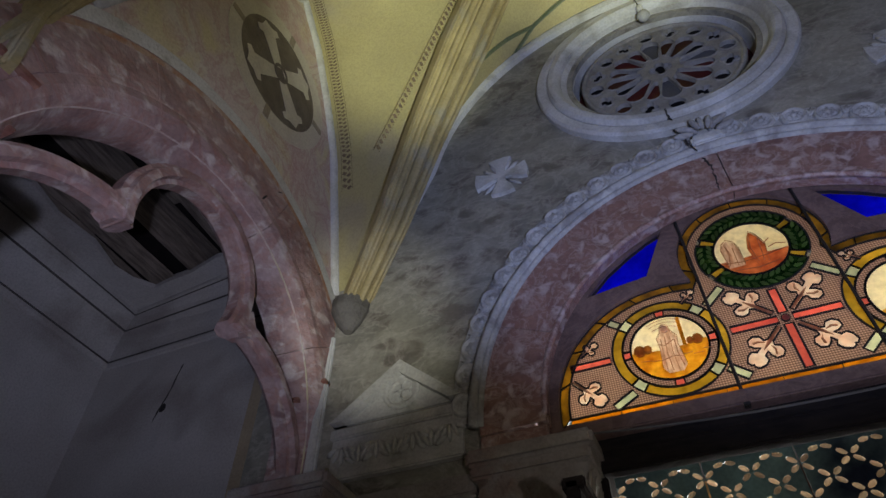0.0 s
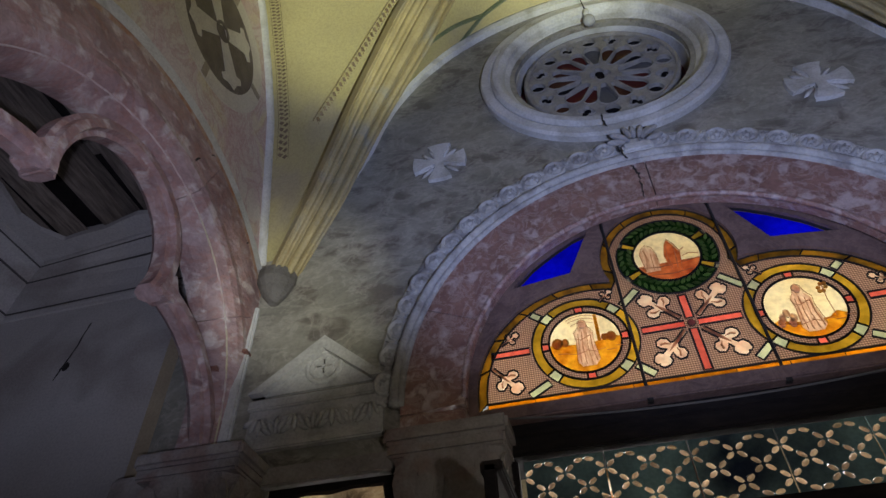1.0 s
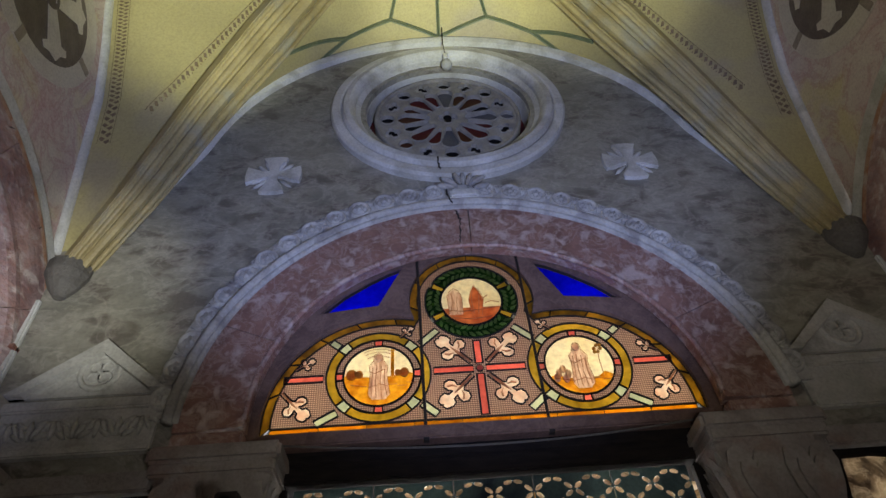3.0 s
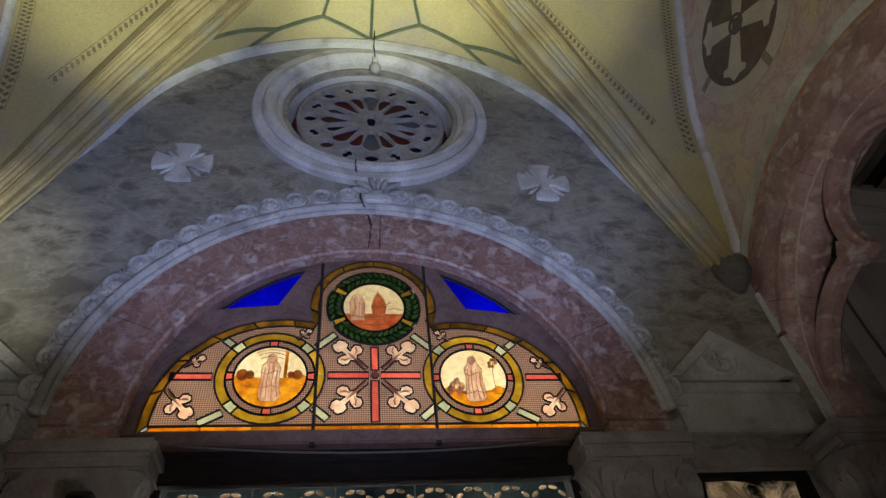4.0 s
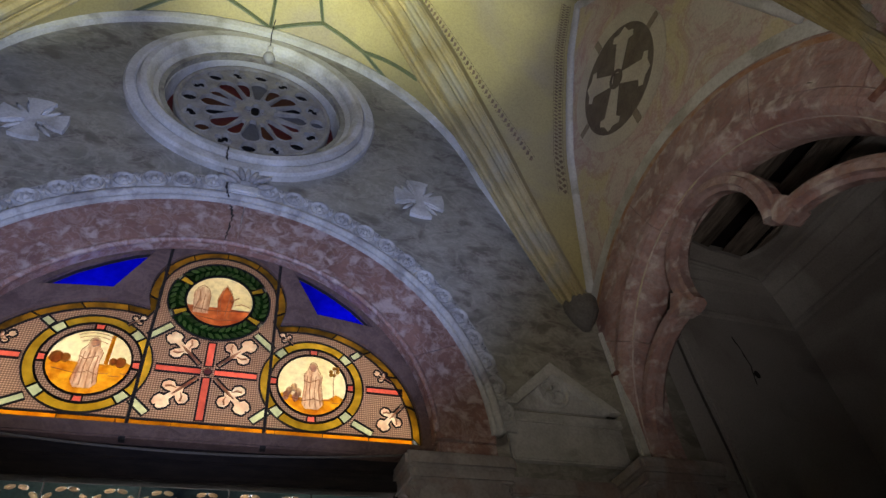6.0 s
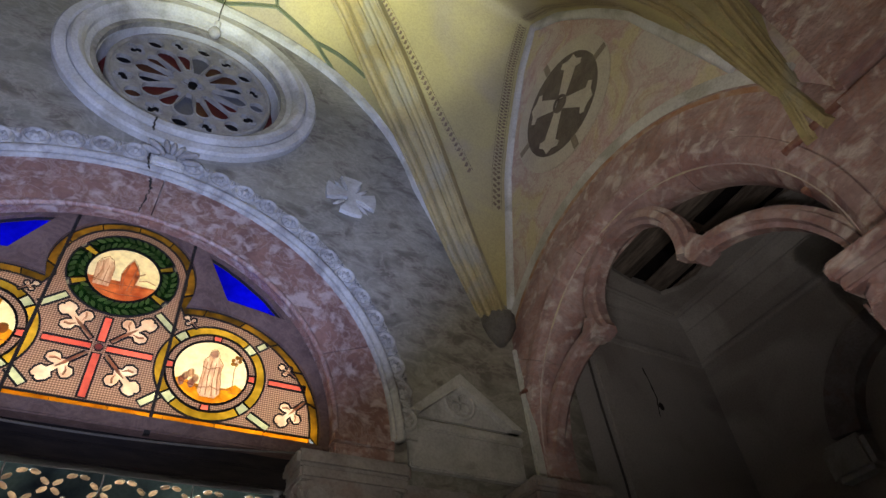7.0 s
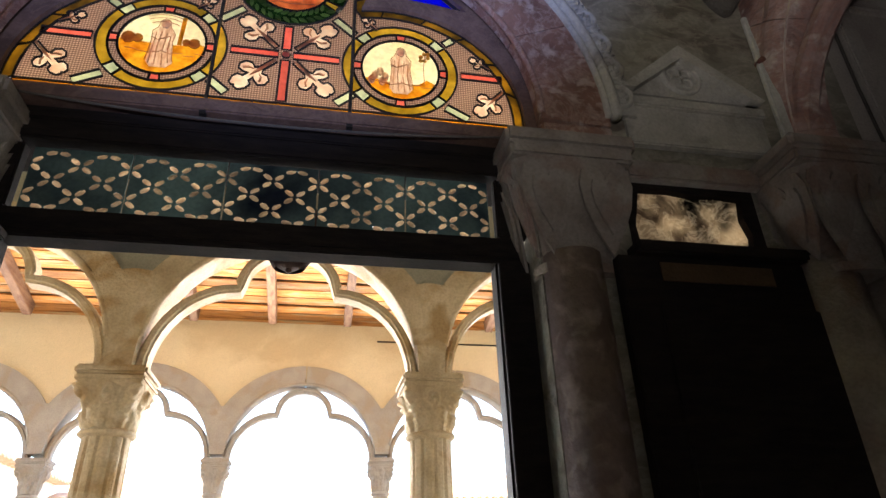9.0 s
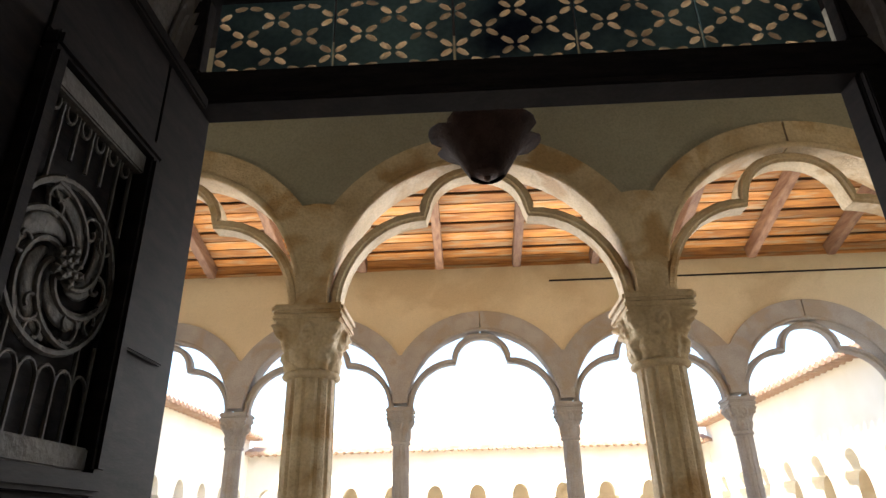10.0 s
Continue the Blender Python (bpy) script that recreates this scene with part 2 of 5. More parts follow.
def side_wall(sign, name, label):
    """The side wall with its arch; the lunette above it is painted."""
    r = 1.09
    hole = [(YC - r, 0), (YC - r, ARCH_Z)] + arc(YC, ARCH_Z, r, 180, 0, 32)[1:-1] + [(YC + r, ARCH_Z), (YC + r, 0)]
    out = [(-5.9, 0)] + hole + [(0.30, 0), (0.30, 8.3), (-5.9, 8.3)]
    w = part(name, plate(out, [], 0.20 * sign, yz(X1 * sign)), FRESCO, None)
    return tagged(w, label, "wall", kind="structure")


wall_east = side_wall(1, "wall_east", "faded pink and cream frescoed side wall above an arch")
wall_west = side_wall(-1, "wall_west", "faded pink and cream frescoed side wall over an arch")


def rib_height(s, rear=False):
    front = [(0, 4.30), (0.03, 4.43), (0.154, 4.95), (0.28, 5.65), (0.433, 6.32), (0.57, 6.92), (0.75, 7.5), (1.0, 7.95)]
    back = [(0, 4.0), (0.04, 4.62), (0.08, 5.15), (0.2, 5.65), (0.34, 6.1), (0.5, 6.65), (0.75, 7.4), (1.0, 7.9)]
    return table(back if rear else front, s)


def wall_arch(x):
    x = abs(x)
    return 5.3 + math.sqrt(max(1.88 ** 2 - x * x, 0.0)) if x < 1.84 else table([(1.84, 5.68), (2.42, 4.35), (2.6, 4.0)], x)


def reach(rear):
    return 2.57 if rear else 2.40


def vault_height(x, y):
    rear = y < YC
    ax = min(abs(x), reach(rear))
    s_x = (reach(rear) - ax) / reach(rear)
    s_y = (y - Y1) / (YC - Y1) if rear else (Y0 - y) / (Y0 - YC)
    s_y = min(max(s_y, 0.0), 1.0)
    if s_y <= s_x:
        edge = wall_arch(x) if not rear else wall_arch(x) + 0.15
        k = s_y / s_x if s_x > 1e-6 else 1.0
        return edge + (rib_height(s_x, rear) - edge) * k
    edge = side_profile(y - YC)
    k = s_x / s_y
    return edge + (rib_height(s_y, rear) - edge) * k


def vault(name, flip):
    bm = bmesh.new()
    nx, ny = 72, 40
    grid = {}
    for i in range(nx + 1):
        for j in range(ny + 1):
            x, y = -2.57 + 5.14 * i / nx, Y1 + (Y0 - Y1) * j / ny
            z = vault_height(x, y)
            grid[i, j] = bm.verts.new((x, 2 * Y1 - y if flip else y, z))
    for i in range(nx):
        for j in range(ny):
            bm.faces.new((grid[i, j], grid[i + 1, j], grid[i + 1, j + 1], grid[i, j + 1]))
    ob = part(name, bm, OCHRE, None, smooth=True)
    return tagged(ob, "ochre painted cross vault above the chapel", "vault", kind="structure")


vault("ceiling", False)
vault("ceiling_south", True)

# close the place around: rooms behind the arches, back wall, roof
def closed(name, lo, hi, material, label, category):
    return tagged(part(name, boxed(lo, hi), material, None), label, category, kind="structure")


closed("wall_south", (-3.2, -5.2, 0), (3.2, -4.95, 8.3), ROOM_PAINT, "plain plastered back wall", "wall")
closed("roof", (-6.4, -5.4, 8.3), (6.4, 0.6, 8.5), ROOM_PAINT, "plain roof slab above the vault", "roof")
# added out of view so that no daylight reaches the rose from behind
closed("attic_wall", (-2.9, 0.62, 5.0), (2.9, 0.7, 8.3), DARK_WOOD, "dark unseen wall added behind the rose window to keep light out", "wall")
LATH = mat("grey_rotten_boards", (0.30, 0.245, 0.20), 0.85, second=(0.13, 0.10, 0.08), scale=5, bump=0.6, stretch=(7, 1, 7), vary=0.4)
# dark colour for the shadow lines drawn on the west cove, and for cables
SHADOW_LINE = mat("cove_shadow_and_cable", (0.11, 0.10, 0.092), 0.9)
for sgn, side in ((1, "east"), (-1, "west")):
    a, b = sorted((2.99 * sgn, 5.9 * sgn))
    lo, hi = sorted((5.2 * sgn, 5.45 * sgn))
    closed("room_wall_" + side, (lo, -5.2, 0), (hi, 0.6, 8.3), ROOM_PAINT, "stained pale plaster wall of the side room", "wall")
    closed("room_wall_north_" + side, (a, 0.30, 0), (b, 0.42, 8.3), ROOM_PAINT, "stained pale plaster wall beside the arch", "wall")
    closed("room_wall_south_" + side, (a, -5.2, 0), (b, -4.95, 8.3), ROOM_PAINT, "plain plaster wall of the side room", "wall")
    # a cove runs round under the ceiling, whose plaster has fallen away from the boards
    lo, hi = sorted((3.0 * sgn, 5.2 * sgn))
    run = [(3.0 * sgn, 0.30, 5.4), (5.2 * sgn, 0.30, 5.4), (5.2 * sgn, -4.95, 5.4)]
    cove = part("trim_cove_" + side, sweep(run,
                [(a * sgn, b) for a, b in ((0, -0.45), (0.035, -0.445), (0.05, -0.42), (0.05, -0.395), (0.02, -0.38), (0.02, -0.35), (0.05, -0.22), (0.11, -0.08), (0.19, 0.02), (0.235, 0.045), (0.235, 0.065), (0.27, 0.07), (0.27, 0.12), (0, 0.12))], (0, 0, 1)), ROOM_PAINT, None)
    tagged(cove, "cracked plaster cove under the side room ceiling", "trim", kind="structure")
    # thin strips along the cove; the west ones are coloured as its shadow lines
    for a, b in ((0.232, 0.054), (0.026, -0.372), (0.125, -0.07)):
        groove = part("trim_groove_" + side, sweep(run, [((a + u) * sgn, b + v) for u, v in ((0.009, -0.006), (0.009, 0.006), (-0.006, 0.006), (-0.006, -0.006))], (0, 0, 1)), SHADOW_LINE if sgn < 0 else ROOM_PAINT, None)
        tagged(groove, "thin bead along the plaster cove, dark as a shadow line in the west", "trim", kind="structure")
    hole = [(3.1 * sgn, -2.9), (3.05 * sgn, -0.2), (3.5 * sgn, -0.02), (3.87 * sgn, -0.08), (4.2 * sgn, -0.01), (4.45 * sgn, 0.0), (4.62 * sgn, 0.02), (4.74 * sgn, -0.14), (4.78 * sgn, -0.32), (4.70 * sgn, -0.62), (4.74 * sgn, -0.98), (4.66 * sgn, -1.3), (4.80 * sgn, -1.6), (4.6 * sgn, -2.2), (4.3 * sgn, -2.8)]
    ceil = part("ceiling_room_" + side, plate([(lo, -4.95), (hi, -4.95), (hi, 0.3), (lo, 0.3)], [hole], 0.05, xy(5.505)), ROOM_PAINT, None)
    tagged(ceil, "pale plaster ceiling with a ragged hole", "ceiling", kind="structure")
    boards = thing("ceiling_boards", "rotten grey boards bared above the broken ceiling", "boards", "bare boards")
    rnd = random.Random(31)
    for k in range(13):
        x = 3.08 + k * 0.145
        if k in (4, 9):
            continue
        bm = boxed((-0.062 - 0.008 * (k % 2), -3.0 + rnd.uniform(0, 0.3), 0.0), (0.062, 0.26 - rnd.uniform(0, 0.12), 0.022))
        bm.transform(Matrix.Translation((x * sgn, 0, 5.60 + 0.02 * (k % 3))) @ Matrix.Rotation(radians(rnd.uniform(-2.2, 2.2)), 4, "Z") @ Matrix.Rotation(radians(rnd.uniform(-9, 9)), 4, "Y"))
        part("board", bm, LATH, boards)
    joist = part("joist", boxed((min(3.05 * sgn, 5.0 * sgn), -0.72, 5.665), (max(3.05 * sgn, 5.0 * sgn), -0.60, 5.80), 0.01), LATH, boards, "rough grey joist")
    # black slab added above the boards so their gaps read as deep shade
    closed("loft_" + side, (lo, -4.95, 6.0), (hi, 0.3, 6.1), DARK_WOOD, "black slab standing for the darkness of the loft above the broken ceiling", "ceiling")

# strips on the side room walls and a stone hood in the east room
STRIP_PAINT = mat("ochre_painted_strip", (0.42, 0.34, 0.22), 0.8, second=(0.33, 0.26, 0.17), scale=3, bump=0.15)
strip_w = part("trim_strip_west", boxed((-3.43, 0.265, 0), (-3.20, 0.298, 4.93), 0.008), STRIP_PAINT, None)
tagged(strip_w, "ochre painted strip on the side room wall", "trim", kind="structure")
strip_e = part("trim_strip_east", boxed((3.65, 0.24, 0), (3.79, 0.298, 4.93), 0.012), ROOM_PAINT, None)
tagged(strip_e, "plaster strip on the side room wall", "trim", kind="structure")
hood = thing("stone_hood", "plain grey stone hood of an arch in the side room", "arch")
part("hood_arch", plate(arc(-1.42, 3.62, 0.86, 90, 8, 14) + arc(-1.42, 3.62, 0.62, 8, 90, 14), [], -0.14, yz(5.198)), GREY_STONE, hood)
part("corbel_block", boxed((5.0, -0.80, 3.42), (5.198, -0.44, 3.70), 0.04), PLASTER, hood, "pale plaster corbel block")
for x in (-3.19, 3.63, 3.80):
    pipe = part("wall_cable", sweep([(x, 0.285, 3.0), (x + 0.012, 0.285, 3.6), (x - 0.008, 0.285, 4.2), (x, 0.285, 4.93)], round_profile(0.02, 0.02, 6), (0, 1, 0)), SHADOW_LINE, None)
    tagged(pipe, "dark cable run down the side room wall", "cable", "wall cables")

# marks on the plaster of the west room
CRACK = mat("dark_crack", (0.03, 0.025, 0.022), 0.9)


def crack(name, put, pts, width, parent=None, label="dark crack in the plaster"):
    """A jagged dark gap along pts, drawn on a surface."""
    rnd = random.Random(len(pts) * 7 + int(abs(pts[0][0]) * 100))
    line = []
    for (a, b), (c, d) in zip(pts, pts[1:]):
        for k in range(6):
            f = k / 6
            line.append((a + (c - a) * f + rnd.uniform(-1, 1) * width * 0.4, b + (d - b) * f + rnd.uniform(-1, 1) * width * 0.4, width * rnd.uniform(0.3, 1.0)))
    line.append((*pts[-1], width * 0.2))
    out = [(a + w / 2, b + w / 4) for a, b, w in line] + [(a - w / 2, b - w / 4) for a, b, w in reversed(line)]
    ob = part(name, plate(out, [], 0.003, put), CRACK, parent)
    if not parent:
        tagged(ob, label, "crack", kind="structure")
    return ob


for sgn in (-1, 1):
    crack("trim_crack", xz(0.295), [(-4.25 * 1.0 if sgn < 0 else 4.3, 4.75), (-4.3 if sgn < 0 else 4.34, 4.45), (-4.36 if sgn < 0 else 4.3, 4.25)], 0.016)
    stain = part("trim_stain", plate(arc((-4.3 if sgn < 0 else 4.36), 4.36, 0.03, 0, 360, 9, 0.04)[:-1], [], 0.003, xz(0.294)), CRACK, None)
    tagged(stain, "dark hole knocked in the plaster", "stain", kind="structure")


def trefoil(hw, z0, zc, zt, c, n=10):
    """The line of a trefoil arch: low lobes that end in cusps at +-c, and a top lobe."""
    low = [(c + (hw - c) * math.cos(radians(90 * i / n)), z0 + (zc - z0) * math.sin(radians(90 * i / n))) for i in range(n + 1)]
    top = [(c * 0.99 * math.cos(radians(88 * i / n)) ** 0.9, zc + (zt - zc) * math.sin(radians(88 * i / n))) for i in range(1, n + 1)]
    right = low + top
    left = [(-a, b) for a, b in reversed(right) if a > 1e-6]
    return right + left


def cusped(name, up, along, line, wide, deep, stone, parent):
    """A moulded bar that follows a trefoil line; along turns (u, z) into a place."""
    prof = [(-wide / 2, -deep / 2 + wide * 0.35), (-wide * 0.28, -deep / 2 + wide * 0.28), (-wide * 0.2, -deep / 2), (wide * 0.2, -deep / 2), (wide * 0.28, -deep / 2 + wide * 0.28), (wide / 2, -deep / 2 + wide * 0.35),
            (wide / 2, deep / 2 - wide * 0.35), (wide * 0.2, deep / 2), (-wide * 0.2, deep / 2), (-wide / 2, deep / 2 - wide * 0.35)]
    return part(name, sweep([along(u, z) for u, z in line], prof, up), stone, parent)


def heart(put, at, w, h, bm, depth=0.03):
    """A leaf in relief with two lobes above and a point below."""
    pts = []
    for k in range(20):
        a = 2 * math.pi * k / 20
        x = 0.5 * w * math.sin(a) ** 3
        z = h * (0.40 * math.cos(a) - 0.15 * math.cos(2 * a) - 0.06 * math.cos(3 * a))
        pts.append((at[0] + x, at[1] + z))
    plate(pts, [], -depth * 0.5, put, bm)
    mid = [(at[0] + (a - at[0]) * 0.62, at[1] + (b - at[1]) * 0.62) for a, b in pts]
    return plate(mid, [], -depth, put, bm)


def capital(parent, cx, cy, z0, z1, lo, hi, stone, faces=("south",), deep=None):
    """A block capital: necking, flared bell with leaves, and a moulded abacus; lo and hi are half widths."""
    deep = deep or 1.0
    h = z1 - z0
    bm = bmesh.new()
    rows = [(lo * 1.12, 0.0), (lo * 1.12, 0.06 * h), (lo * 0.98, 0.08 * h), (lo * 1.03, 0.3 * h), (lo + (hi - lo) * 0.45, 0.55 * h), (lo + (hi - lo) * 0.85, 0.72 * h), (hi * 0.97, 0.78 * h)]
    loops = []
    for r, z in rows:
        loop = []
        for k in range(24):
            a = 2 * math.pi * (k + 0.5) / 24
            sq = 1.0 / max(abs(math.cos(a)), abs(math.sin(a))) ** (0.35 + 0.55 * z / h)
            loop.append(bm.verts.new((cx + r * sq * math.cos(a), cy + deep * r * sq * math.sin(a), z0 + z)))
        loops.append(loop)
    for p, q in zip(loops, loops[1:]):
        for k in range(24):
            bm.faces.new((p[k], p[(k + 1) % 24], q[(k + 1) % 24], q[k]))
    bm.faces.new(loops[0])
    bm.faces.new(loops[-1])
    part("bell", bm, stone, parent)
    bm = box(bmesh.new(), (cx - hi, cy - hi * deep, z0 + 0.78 * h), (cx + hi, cy + hi * deep, z0 + 0.88 * h), 0.012)
    box(bm, (cx - hi * 1.07, cy - hi * 1.07 * deep, z0 + 0.87 * h), (cx + hi * 1.07, cy + hi * 1.07 * deep, z1), 0.018)
    part("abacus", bm, stone, parent)
    for f in faces:
        for k in (-1, 1):
            bm = bmesh.new()
            if f in ("south", "north"):
                s = -1 if f == "south" else 1
                heart(lambda a, b, d, s=s: Vector((a, cy + s * (deep * (lo + (hi - lo) * min(max((b - z0) / h, 0), 1) * 1.05) - d * 0.9 + 0.004), b)), (cx + k * hi * 0.46, z0 + 0.47 * h), hi * 0.86, h * 0.78, bm)
            else:
                s = -1 if f == "west" else 1
                heart(lambda a, b, d, s=s: Vector((cx + s * (lo + (hi - lo) * min(max((b - z0) / h, 0), 1) * 1.05 - d * 0.9 + 0.004), a, b)), (cy + k * hi * deep * 0.46, z0 + 0.47 * h), hi * deep * 0.86, h * 0.78, bm)
            part("leaf", bm, stone, parent)


def arch_piece(profile, a0, a1, n, sgn):
    """A stretch of a moulded round arch on a side wall; the profile is (radius, depth behind the wall face)."""
    bm = bmesh.new()
    rows = []
    for i in range(n + 1):
        a = radians(a0 + (a1 - a0) * i / n)
        rows.append([bm.verts.new(((X1 + d) * sgn, YC + r * math.cos(a), ARCH_Z + r * math.sin(a))) for r, d in profile])
    m = len(profile)
    for p, q in zip(rows, rows[1:]):
        for k in range(m):
            bm.faces.new((p[k], p[(k + 1) % m], q[(k + 1) % m], q[k]))
    bm.faces.new(rows[0])
    bm.faces.new(rows[-1])
    return bm


# side arches: a round moulded arch of pink stone on piers, with an open trefoil of three lobes set inside it
ARCH_FORM = [(1.50, 0.0), (1.50, -0.04), (1.47, -0.052), (1.38, -0.058), (1.30, -0.058), (1.225, -0.05), (1.218, -0.045), (1.212, -0.056), (1.17, -0.058), (1.13, -0.042), (1.10, -0.01),
             (1.075, 0.035), (1.055, 0.085), (1.045, 0.11), (1.04, 0.14), (1.04, 0.20), (1.50, 0.20)]
RUST = mat("rust_red_joint", (0.16, 0.055, 0.04), 0.8, second=(0.30, 0.16, 0.12), scale=20)
for sgn, side in ((1, "east"), (-1, "west")):
    arch = thing("side_arch", "worn pink stone arch with an open cusped trefoil", "arch", "side arches")
    for a0, a1 in ((0, 34), (34, 74), (74, 121), (121, 152), (152, 180)):
        part("voussoir", arch_piece(ARCH_FORM, a0 + 0.10, a1 - 0.10, 16, sgn), PINK_STONE, arch)
    for k in (-1, 1):
        bm = bmesh.new()
        loops = [[bm.verts.new(((X1 + d) * sgn, YC + k * r, z)) for r, d in ARCH_FORM] for z in (3.10, ARCH_Z - 0.002)]
        for i in range(len(ARCH_FORM)):
            j = (i + 1) % len(ARCH_FORM)
            bm.faces.new((loops[0][i], loops[0][j], loops[1][j], loops[1][i]))
        bm.faces.new(loops[0])
        bm.faces.new(loops[1])
        part("jamb", bm, PINK_STONE, arch)
    place = lambda u, z: Vector(((X1 + 0.095) * sgn, YC + u, z))
    # the two trefoils are not quite alike: middle and radius of the top lobe, middles of the side lobes
    (tu, tz, tr), lobes = ((0.04, 4.05, 0.33), ((0.44, 3.27), (-0.38, 3.20))) if sgn > 0 else ((-0.03, 3.94, 0.38), ((0.42, 3.16), (-0.46, 3.15)))
    cusped("top_lobe", (sgn, 0, 0), place, arc(tu, tz, tr + 0.055, -22, 202, 34), 0.11, 0.15, PINK_STONE, arch)
    for k, (lu, lz) in zip((1, -1), lobes):
        cusped("side_lobe", (sgn, 0, 0), place, [(lu + k * u, z) for u, z in arc(0.0, lz, 0.685, -8, 92, 20)], 0.11, 0.14, PINK_STONE, arch)
        cu, cz_ = lu, lz + 0.63
        tip = [(cu + k * u, cz_ + z) for u, z in ((-0.05, 0.05), (-0.03, 0.0), (-0.012, -0.012), (0.015, -0.01), (0.07, 0.0), (0.10, 0.07), (0.04, 0.16), (-0.03, 0.10))]
        part("cusp", plate([(YC + u, z) for u, z in tip], [], 0.12 * sgn, yz((X1 + 0.035) * sgn)), PINK_STONE, arch)
        for (y0, y1, z) in ((1.06, 1.49, 3.84), (0.99, 1.07, 3.70)):
            lo, hi = sorted((YC + k * y0, YC + k * y1))
            x0, x1 = sorted(((X1 - (0.08 if y0 > 1.03 else -0.04)) * sgn, (X1 - (0.04 if y0 > 1.03 else -0.16)) * sgn))
            part("joint", boxed((x0, lo, z), (x1, hi, z + 0.022)), RUST, arch, "dark rust-red joint")
    if sgn < 0:
        crack("crack", yz(-(X1 - 0.053)), [(-0.90, 4.80), (-0.97, 4.70), (-1.03, 4.58)], 0.020, arch)
        crack("crack", yz(-(X1 - 0.053)), [(-0.36, 4.56), (-0.42, 4.48), (-0.40, 4.38)], 0.012, arch)
    else:
        crack("crack", yz(X1 - 0.053), [(-1.45, 4.82), (-1.42, 4.74), (-1.44, 4.63)], 0.014, arch)
        crack("crack", yz(X1 - 0.053), [(-2.13, 4.42), (-2.10, 4.33), (-2.16, 4.20)], 0.012, arch)
    x0, x1 = sorted((2.47 * sgn, 2.568 * sgn))
    pil = part("pilaster_" + side, boxed((x0, -3.15, 3.90), (x1, -2.60, 8.2), 0.03), PINK_STONE, None)
    tagged(pil, "worn pink stone pilaster beside the arch", "pilaster", kind="structure")
    x0, x1 = sorted((2.465 * sgn, 2.568 * sgn))
    spr = part("pilaster_springer_" + side, boxed((x0, -3.15, 3.13), (x1, -2.53, 3.88), 0.05), PINK_STONE, None)
    tagged(spr, "worn pink stone springer between two arches", "pilaster", kind="structure")
    low = part("pilaster_base_" + side, boxed((x0, -3.17, 0.0), (x1, -2.72, 3.125), 0.03), GREY_STONE, None)
    tagged(low, "grey stone pier below the pilaster", "pilaster", kind="structure")
    # plaster edges of the painted lunette
    edge = thing("lunette_moulding", "white plaster moulding round the painted lunette", "moulding", "lunette mouldings")
    pts = [((X1 - 0.01) * sgn, YC + u, side_profile(u) - 0.03) for u in [k / 14 * 1.12 for k in range(-14, 15)]]
    part("upper_edge", sweep(pts, round_profile(0.10, 0.06, 8), (sgn, 0, 0)), PLASTER, edge, smooth=True)
    part("lower_edge", ring(YC, ARCH_Z, 1.50, 1.60, 38, 146, 40, -0.03 * sgn, yz((X1 - 0.001) * sgn)), PLASTER, edge)
    # rust-red line painted on the arch edge
    part("red_line", ring(YC, ARCH_Z, 1.445, 1.478, 38, 148, 60, -0.003 * sgn, yz((X1 - 0.051) * sgn)), mat("rust_red_paint", (0.36, 0.17, 0.09), 0.7, second=(0.42, 0.30, 0.22), scale=14, spots=(0.45, 0.36, 0.31), spot_scale=6), arch, "flaking rust-red painted line")
    # painted roundel
    disc = thing("painted_roundel", "cream and brown roundel with a painted cross", "painting", "painted roundels")
    dark, pale = mat("roundel_brown", (0.10, 0.075, 0.07), 0.6, second=(0.15, 0.12, 0.11), scale=9), mat("roundel_cream", (0.58, 0.54, 0.47), 0.6, second=(0.50, 0.45, 0.40), scale=6)
    yc, zc = -1.19, 5.85
    pr = lambda d: yz((X1 - d) * sgn)
    part("outer_ring", ring(yc, zc, 0.44, 0.57, 0, 360, 48, -0.004 * sgn, pr(0.001)), pale, disc)
    part("field", plate(arc(yc, zc, 0.44, 0, 360, 48)[:-1], [], -0.004 * sgn, pr(0.0)), dark, disc)
    for k in range(4):
        a = radians(45 + 90 * k)
        ca, sa = math.cos(a), math.sin(a)
        arm = [(0.05, -0.045), (0.30, -0.075), (0.315, -0.13), (0.36, -0.125), (0.37, -0.06), (0.415, 0.0), (0.37, 0.06), (0.36, 0.125), (0.315, 0.13), (0.30, 0.075), (0.05, 0.045)]
        part("arm", plate([(yc + u * ca - v * sa, zc + u * sa + v * ca) for u, v in arm], [], -0.004 * sgn, pr(0.005)), pale, disc)
        b = radians(90 * k)
        bar = [(0.44, -0.028), (0.56, -0.028), (0.56, 0.028), (0.44, 0.028)]
        part("tie", plate([(yc + u * math.cos(b) - v * math.sin(b), zc + u * math.sin(b) + v * math.cos(b)) for u, v in bar], [], -0.004 * sgn, pr(0.006)), mat("roundel_tie", (0.30, 0.25, 0.20), 0.6), disc)
    part("hub", ring(yc, zc, 0.055, 0.08, 0, 360, 24, -0.005 * sgn, pr(0.010)), dark, disc)
    for y, x, stone in ((-2.50, 2.55, PINK_STONE), (-0.14, 2.50, GREY_STONE)):
        pier = thing("pier", "stone pier with a carved leaf capital under the arch", "pier", "chapel piers")
        part("shaft", lathe([(0.15, 0), (0.135, 2.6)], ((x - 0.09) * sgn, y - 0.02, 0), 16), GREY_STONE, pier, smooth=True)
